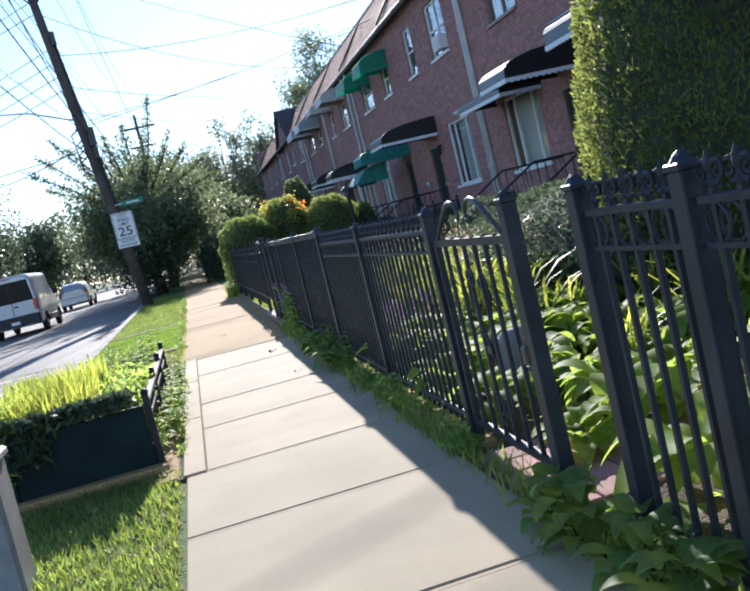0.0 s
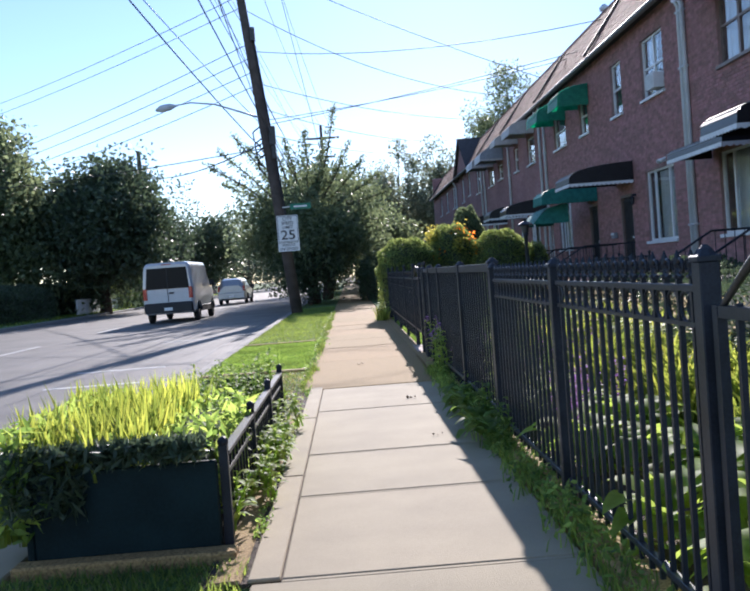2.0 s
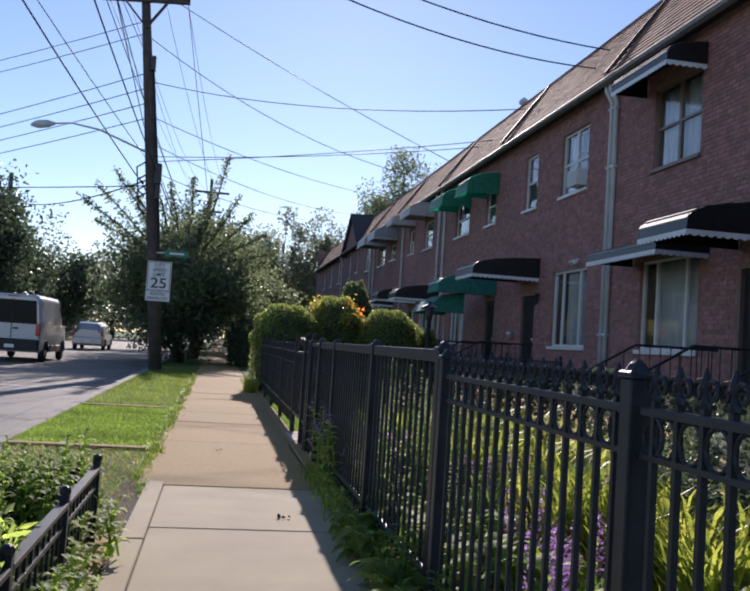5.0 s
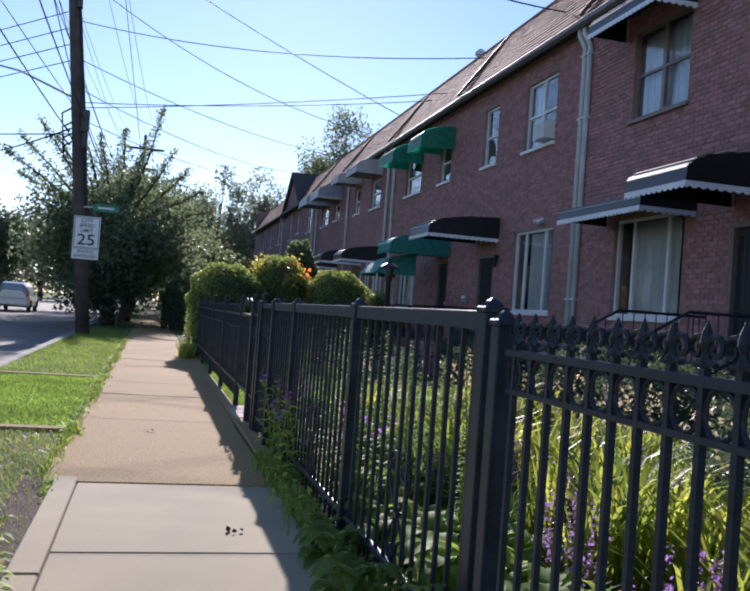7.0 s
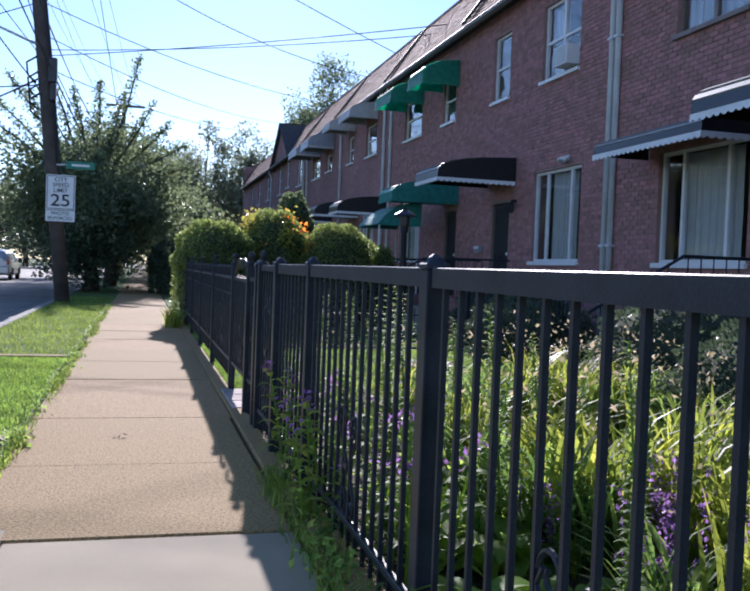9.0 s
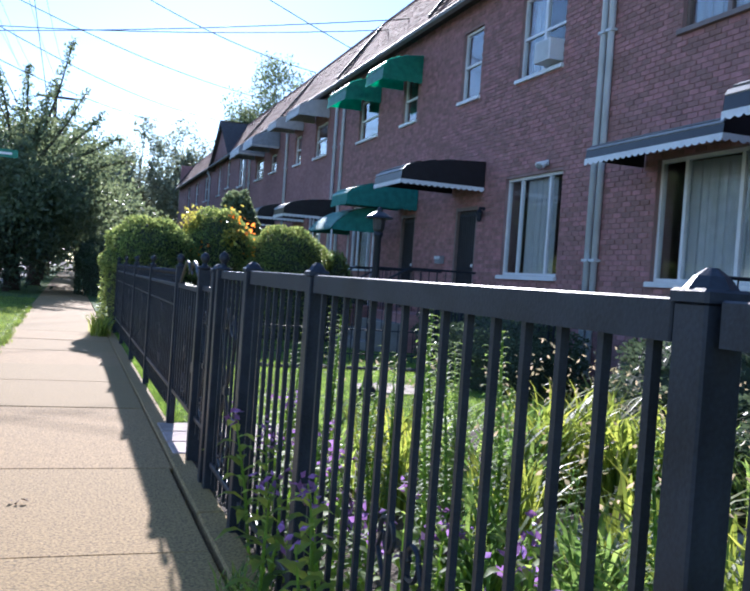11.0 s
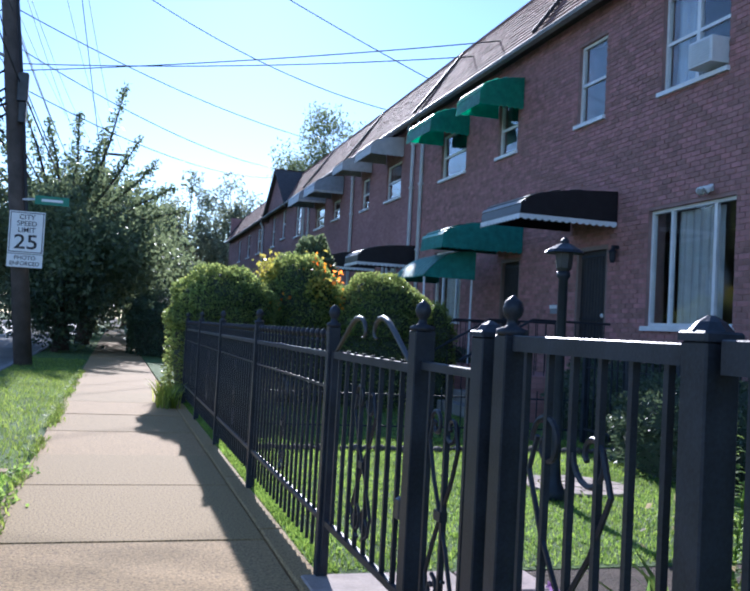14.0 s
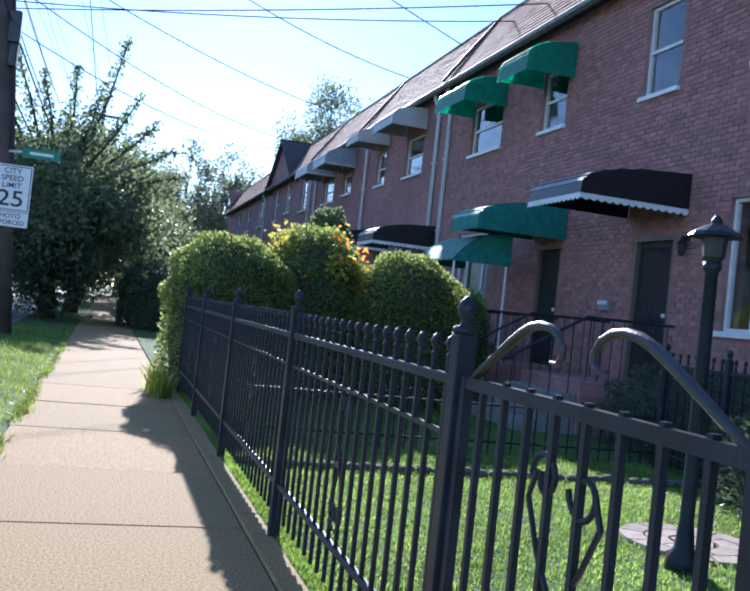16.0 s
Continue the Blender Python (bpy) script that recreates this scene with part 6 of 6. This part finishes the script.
clipped_shrub("clipped_shrub", (6.3, 27.6, 0.9), (0.35, 0.35, 0.95), "small upright shrub at the end of the hedge", 1800)
clipped_shrub("clipped_shrub", (2.8, 46.0, 1.3), (1.4, 3.5, 1.0), "dark clipped hedge beside the footpath", 7000, 0.12, LEAF_DARK)
clipped_shrub("clipped_shrub", (3.2, 60.0, 1.3), (1.5, 5.0, 1.2), "dark clipped hedge beside the footpath", 6000, 0.16, LEAF_DARK)
for yy in (64.0, 84.0, 106.0):
    clipped_shrub("clipped_shrub", (-18.6, yy, 1.1), (1.4, 9.0, 1.1), "long dark hedge across the street", 5000, 0.22, LEAF_DARK)
clipped_shrub("clipped_shrub", (5.2, 9.5, 0.6), (1.5, 2.6, 0.62), "low clipped evergreen hedge before the house", 9000, 0.06, LEAF_DARK)
clipped_shrub("clipped_shrub", (5.9, 14.2, 0.5), (1.0, 1.0, 0.5), "low dark evergreen shrub before the house", 4000, 0.06, LEAF_DARK)
for x, y, rx, ry, hz in ((7.4, 23.2, 0.7, 1.9, 0.55), (6.6, 20.6, 0.8, 1.3, 0.5), (7.6, 31.2, 0.6, 1.6, 0.6), (6.2, 16.0, 0.9, 1.1, 0.6), (7.5, 12.0, 0.7, 1.6, 0.55)):
    clipped_shrub("clipped_shrub", (x, y, hz), (rx, ry, hz), "dark evergreen foundation shrub below the window", 3500, 0.06, LEAF_DARK)
spread(daylily(42, 80, 0.76, LEAF_WEED, heads=4, head_mat=PETAL_PALE), spots(40, 2.6, 5.8, 11.2, 16.2), PR, 0.8, 1.05)
spread(tall_weed(43, 0.75, 0.12, None), spots(11, 2.15, 3.4, 11.6, 15.9), PR, 0.7, 1.0)
tuft = daylily(41, 50, 0.5)
spread(tuft, [(1.75, 26.6), (1.7, 27.1), (1.72, 26.2)], PR)

# tall conical evergreen behind the fence
arb = thing("conical_evergreen", (5.3, 7.9, 0), "tall dense conical evergreen lit along one edge", "tree")
ag = np.random.default_rng(55)
prof = [(0.9, 0.0), (1.12, 0.9), (1.1, 1.6), (0.9, 2.6), (0.66, 3.6), (0.35, 4.5), (0.03, 5.3)]
# added dark cone behind the sprays, keeps light from passing through
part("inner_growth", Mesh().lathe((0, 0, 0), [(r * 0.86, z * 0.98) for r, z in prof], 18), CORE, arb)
n = 42000
zz = ag.uniform(0, 1, n) ** 1.3 * 5.2
rr = np.interp(zz, [p[1] for p in prof], [p[0] for p in prof])
a = ag.uniform(0, 2 * math.pi, n)
k = rr * (0.93 + 0.1 * ag.uniform(0, 1, n) + 0.05 * np.sin(a * 9 + zz * 5) * np.sin(zz * 6 + a * 3))
c = np.stack([np.cos(a) * k, np.sin(a) * k, zz], 1)
leaf_cloud("sprays", c, np.stack([np.cos(a) * 0.6, np.sin(a) * 0.6, 0.8 + 0 * a], 1), 0.07, 0.024, LEAF_YEW, ag, parent=arb)

# ---- trees ----


def tree(at, height, crown, label, leaves=9000, leaf=0.16, material=LEAF_TREE, seed=1, clumps=60, trunk=0.2, base=0.25, upright=0.0, open_=0.5):
    """Trunk, limbs, and a crown of leaf clumps with gaps. crown: radii in x, y, z."""
    rg, r = np.random.default_rng(seed), random.Random(seed)
    t = thing("tree", at, label, "tree", "street trees")
    wood = Mesh()
    fork = height * base
    wood.tube([(0, 0, -0.1), (0.05, 0.03, fork * 0.5), (0, 0.05, fork), (0.1, 0, height * 0.55), (0.05, 0.1, height * 0.8)], [trunk * 1.25, trunk, trunk * 0.85, trunk * 0.5, trunk * 0.15], 9)
    cz = height - crown[2]
    centres = []
    for k in range(clumps):
        d = rg.normal(0, 1, 3)
        d /= np.linalg.norm(d)
        rad = rg.uniform(0.25, 1.0) ** 0.5 * (1 + 0.18 * math.sin(k * 2.7))
        p = np.array([0, 0, cz]) + d * np.array(crown) * rad
        if p[2] < fork * 0.75:
            p[2] = fork * 0.75 + rg.uniform(0, 2.2)
        centres.append(p)
    part("trunk", wood, BARK, t, smooth=True)
    limbs = Mesh()
    for p in centres[:: max(1, clumps // 26)]:
        z0 = r.uniform(fork * 0.85, min(height * 0.62, max(fork, p[2])))
        mid = Vector((p[0] * 0.45, p[1] * 0.45, z0 + (p[2] - z0) * 0.6))
        limbs.tube([(0, 0, z0), mid, tuple(p)], [trunk * 0.36, trunk * 0.18, 0.012], 5)
    tagged(part("branchwork", limbs, BARK, t, smooth=True), kind="stuff")
    per = leaves // clumps
    size = np.array(crown) * (0.16 + 0.12 * open_)
    c = np.concatenate([p + np.clip(rg.normal(0, 1, (per, 3)), -1.7, 1.7) * size * rg.uniform(0.6, 1.3) for p in centres])
    nr = rg.normal(0, 1, c.shape)
    leaf_cloud("crown", c, nr, leaf, leaf * 0.55, material, rg, parent=t, droop=0.3)
    return t


def shoots(t, tips, rg, leaf, material, n=220):
    """Long upright leafy shoots that stand out of the crown."""
    m = Mesh()
    cs = []
    for a, b in tips:
        a, b = Vector(a), Vector(b)
        m.tube([a, a.lerp(b, 0.5) + Vector((0.1, 0, 0)), b], [0.06, 0.04, 0.015], 5)
        f = rg.uniform(0.1, 1.0, n)
        cs.append(np.array(a) + f[:, None] * np.array(b - a) + rg.normal(0, 0.17, (n, 3)) * (1.2 - 0.7 * f[:, None]))
    tagged(part("shoot_wood", m, BARK, t), kind="stuff")
    c = np.concatenate(cs)
    leaf_cloud("shoot_leaves", c, rg.normal(0, 1, c.shape), leaf, leaf * 0.5, material, rg, parent=t)


tg = np.random.default_rng(77)
t1 = tree((-0.9, 46.5, 0), 6.0, (3.0, 3.2, 2.3), "leafy street tree with long upright shoots", 24000, 0.22, LEAF_TREE, 3, 80, 0.28, 0.16)
tips = [(-4.3, 8.0), (-3.5, 8.7), (-2.7, 8.0), (-1.9, 8.9), (-0.9, 8.2), (0.1, 8.7), (1.0, 8.1), (1.7, 9.6), (2.3, 7.8), (3.0, 7.2), (3.7, 6.3), (4.1, 5.3), (-4.2, 6.3), (-4.7, 7.1)]
shoots(t1, [((x * 0.35, 0.3 * math.sin(5 * x), 3.6 + 0.2 * z), (x, math.sin(7 * x), z)) for x, z in tips], tg, 0.18, LEAF_TREE, 330)
tree((-0.4, 54.0, 0), 7.2, (3.2, 3.8, 2.9), "leafy street tree over the footpath", 20000, 0.24, LEAF_TREE, 4, 70, 0.28, 0.2)
tree((-0.6, 66.0, 0), 9.5, (4.5, 5, 3.9), "leafy street tree over the footpath", 9000, 0.3, LEAF_DARK, 5, 60, 0.3, 0.22)
tree((-0.6, 82.0, 0), 10.0, (4.5, 5, 4.0), "leafy street tree over the footpath", 7000, 0.36, LEAF_DARK, 6, 60, 0.3, 0.22)
tree((3.2, 74.0, 0), 6.5, (3.0, 4, 2.6), "green tree beyond the terrace", 7000, 0.34, LEAF_TREE, 16, 50, 0.3, 0.22)
tree((7.0, 98.0, 0), 14.5, (4.0, 4, 5.5), "open airy far tree with visible sky gaps", 9500, 0.42, LEAF_FAR_HAZE, 7, 46, 0.35, 0.3, open_=0.2)
tree((11.8, 100.0, 0), 13.5, (3.8, 4, 5.2), "open airy far tree with visible sky gaps", 9000, 0.42, LEAF_FAR_HAZE, 8, 46, 0.35, 0.3, open_=0.2)
tree((2.0, 112.0, 0), 12.0, (5.0, 5, 5.0), "far leafy tree closing the street", 5000, 0.5, LEAF_FAR_HAZE, 9, 50, 0.35, 0.25)
tree((18.6, 88.0, 0), 19.5, (4.6, 5, 4.6), "tall tree rising behind the terrace roofs", 15000, 0.32, LEAF_TREE, 10, 50, 0.35, 0.35, open_=0.3)
tree((-15.5, 62.0, 0), 9.5, (4.0, 4.3, 4.2), "big dense dark tree across the street", 40000, 0.36, LEAF_DARK, 11, 90, 0.35, 0.15)
tree((-21.0, 58.0, 0), 11.0, (4.0, 4.5, 5.0), "green tree across the street", 26000, 0.38, LEAF_TREE, 12, 60, 0.35, 0.15)
tree((-17.5, 84.0, 0), 10.0, (4.0, 5, 4.4), "dark tree across the street", 14000, 0.38, LEAF_DARK, 13, 60, 0.35, 0.15)
tree((-16.5, 108.0, 0), 9.5, (5.0, 6, 4.3), "dark tree across the street", 12000, 0.45, LEAF_DARK, 14, 60, 0.35, 0.15)
tree((-14.0, 135.0, 0), 10.5, (7.0, 7, 5.0), "far tree across the street", 6000, 0.6, LEAF_FAR_HAZE, 15, 60, 0.35, 0.15)
tree((-6.0, 170.0, 0), 12.0, (9.0, 7, 6.0), "far tree closing the street", 6000, 0.8, LEAF_FAR_HAZE, 17, 60, 0.4, 0.15)
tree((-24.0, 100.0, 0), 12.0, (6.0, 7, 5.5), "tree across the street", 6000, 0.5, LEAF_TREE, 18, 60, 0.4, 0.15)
tree((12.0, 128.0, 0), 12.0, (8.0, 7, 5.5), "far tree closing the street", 6000, 0.6, LEAF_FAR_HAZE, 19, 60, 0.4, 0.15)
tree((-26.0, 44.0, 0), 10.0, (5.0, 5.5, 4.5), "tree across the street", 7000, 0.3, LEAF_DARK, 20, 60, 0.4, 0.15)
tree((-1.0, 44.9, 0), 3.9, (1.7, 1.8, 1.9), "dark bushy young tree under the street tree", 7000, 0.16, LEAF_DARK, 23, 40, 0.1, 0.1)
clipped_shrub("clipped_shrub", (-17.0, 72.0, 1.2), (1.2, 8.0, 1.2), "long hedge across the street", 7000, 0.2, LEAF_HEDGE)
clipped_shrub("clipped_shrub", (-17.5, 52.0, 1.0), (1.0, 5.0, 1.1), "dark hedge across the street", 6000, 0.18, LEAF_DARK)
wf = thing("panel_fence", (0, 0, 0), "white panel fence across the street", "fence")
pn = Mesh().box(-0.04, 0.04, 0, 1.9, 0, 1.0, 0.01).data("panel", WHITE_METAL)
for k in range(6):
    part("panel", pn, WHITE_METAL, wf, at=(-16.2, 58 + 2 * k, 0))
bw = thing("far_house", (-26, 120, 0), "low pale house at the end of the street", "house")
part("wall", Mesh().box(-8, 8, 0, 8, 0, 3.2), MORTAR, bw)
part("roof", Mesh().quad((-8.4, -0.4, 3.2), (8.4, -0.4, 3.2), (8.4, 4, 5.4), (-8.4, 4, 5.4)).quad((8.4, 8.4, 3.2), (-8.4, 8.4, 3.2), (-8.4, 4, 5.4), (8.4, 4, 5.4)), ROOF_DARK, bw)

# ---- lawn details ----
lp = thing("garden_lamp", (4.335, 19.58, 0), "black lamp post with a small hooded lantern on the lawn", "lamp")
part("post", Mesh().lathe((0, 0, 0), [(0.1, 0), (0.1, 0.08), (0.06, 0.14), (0.042, 0.3), (0.038, 1.77), (0.055, 1.79), (0.055, 1.83)], 10), IRON, lp, smooth=True)
ln = part("lantern", Mesh().lathe((0, 0, 1.83), [(0.045, 0), (0.065, 0.03), (0.075, 0.14), (0.075, 0.16)], 8), IRON_DULL, lp)
part("hood", Mesh().lathe((0, 0, 1.98), [(0.16, 0), (0.14, 0.025), (0.06, 0.07), (0.035, 0.08), (0.035, 0.1), (0.012, 0.13)], 12), IRON, ln)
rp = thing("paved_circle", (4.85, 20.15, 0), "round patch of pink crazy paving in the lawn", "paving")
for ringn, (r0, r1, cnt) in enumerate(((0.0, 0.15, 1), (0.165, 0.31, 6), (0.325, 0.48, 10))):
    for k in range(cnt):
        a0, a1 = 2 * math.pi * k / cnt + ringn * 0.3, 2 * math.pi * (k + 1) / cnt - 0.05 + ringn * 0.3
        st = 5
        m = Mesh()
        top = [(r1 * math.cos(a0 + (a1 - a0) * i / st), r1 * math.sin(a0 + (a1 - a0) * i / st), 0.03) for i in range(st + 1)]
        if r0:
            top += [(r0 * math.cos(a1 + (a0 - a1) * i / st), r0 * math.sin(a1 + (a0 - a1) * i / st), 0.03) for i in range(st + 1)]
        m.quad(*top)
        nn = len(top)
        for i in range(nn):
            p, q = top[i], top[(i + 1) % nn]
            m.quad((p[0], p[1], 0.0), (q[0], q[1], 0.0), q, p)
        part("paver", m, PAVER, rp)
gp = thing("garden_path", (0, 0, 0), "short path of pink pavers inside the gate", "paving", kind="structure")
for i in range(3):
    for j in range(3):
        part("paver", Mesh().box(1.88 + 0.42 * i, 2.28 + 0.42 * i, 16.5 + 0.4 * j, 16.88 + 0.4 * j, -0.05, 0.02, 0.01), PAVER, gp)
gp3 = thing("garden_path", (0, 0, 0), "pale concrete slab with a brick edge among the flowers", "paving", kind="structure")
part("slab", Mesh().box(SLAB[0], SLAB[1], SLAB[2], SLAB[3], -0.05, 0.03, 0.01), KERB, gp3)
for i in range(6):
    part("brick", Mesh().box(SLAB[0] + 0.21 * i, SLAB[0] + 0.2 + 0.21 * i, SLAB[3] + 0.004, SLAB[3] + 0.1, -0.05, 0.05, 0.006), BRICK_ONE, gp3)
gp2 = thing("garden_path", (0, 0, 0), "short brick path inside the gate", "paving", kind="structure")
for i in range(14):
    for j in range(5):
        part("brick", Mesh().box(1.85 + 0.22 * i, 2.06 + 0.22 * i, 4.27 + 0.2 * j, 4.46 + 0.2 * j, -0.05, 0.015, 0.006), BRICK_ONE, gp2)
bs = thing("stone_border", (0, 0, 0), "row of rough grey stones edging the lawn", "stones")
sr = random.Random(9)
for i in range(44):
    m = Mesh().ball((0, 0, 0.03), 0.066 * sr.uniform(0.75, 1.2), 7, 0.6)
    m.v = [(x * sr.uniform(0.9, 1.1) * 1.15, y * sr.uniform(0.9, 1.1), z) for x, y, z in m.v]
    part("stone", m, STONE, bs, at=pose(2.12 + 0.13 * i, 22.2 + sr.uniform(-0.04, 0.04), 0, 0, 0, sr.uniform(0, 90)))
gs = thing("garden_stone", (2.55, 6.3, 0), "pale rounded stone marker among the hostas", "stone")
part("stone", Mesh().box(-0.12, 0.12, -0.1, 0.1, 0, 0.42, 0.06), KERB, gs)
for x, y, s in ((1.42, 11.65, 0.045), (1.48, 9.6, 0.04), (0.95, 15.3, 0.05)):
    lr = np.random.default_rng(int(x * 1000))
    tagged(leaf_cloud("fallen_leaf", np.array([[x, y, 0.012], [x + 0.04, y + 0.02, 0.015], [x - 0.03, y + 0.03, 0.014]]), lr.normal(0, 1, (3, 3)) * [1, 1, 0.1], s, s * 0.6, LITTER, lr), "curled brown dead leaf on the footpath", "leaf", "fallen leaves")
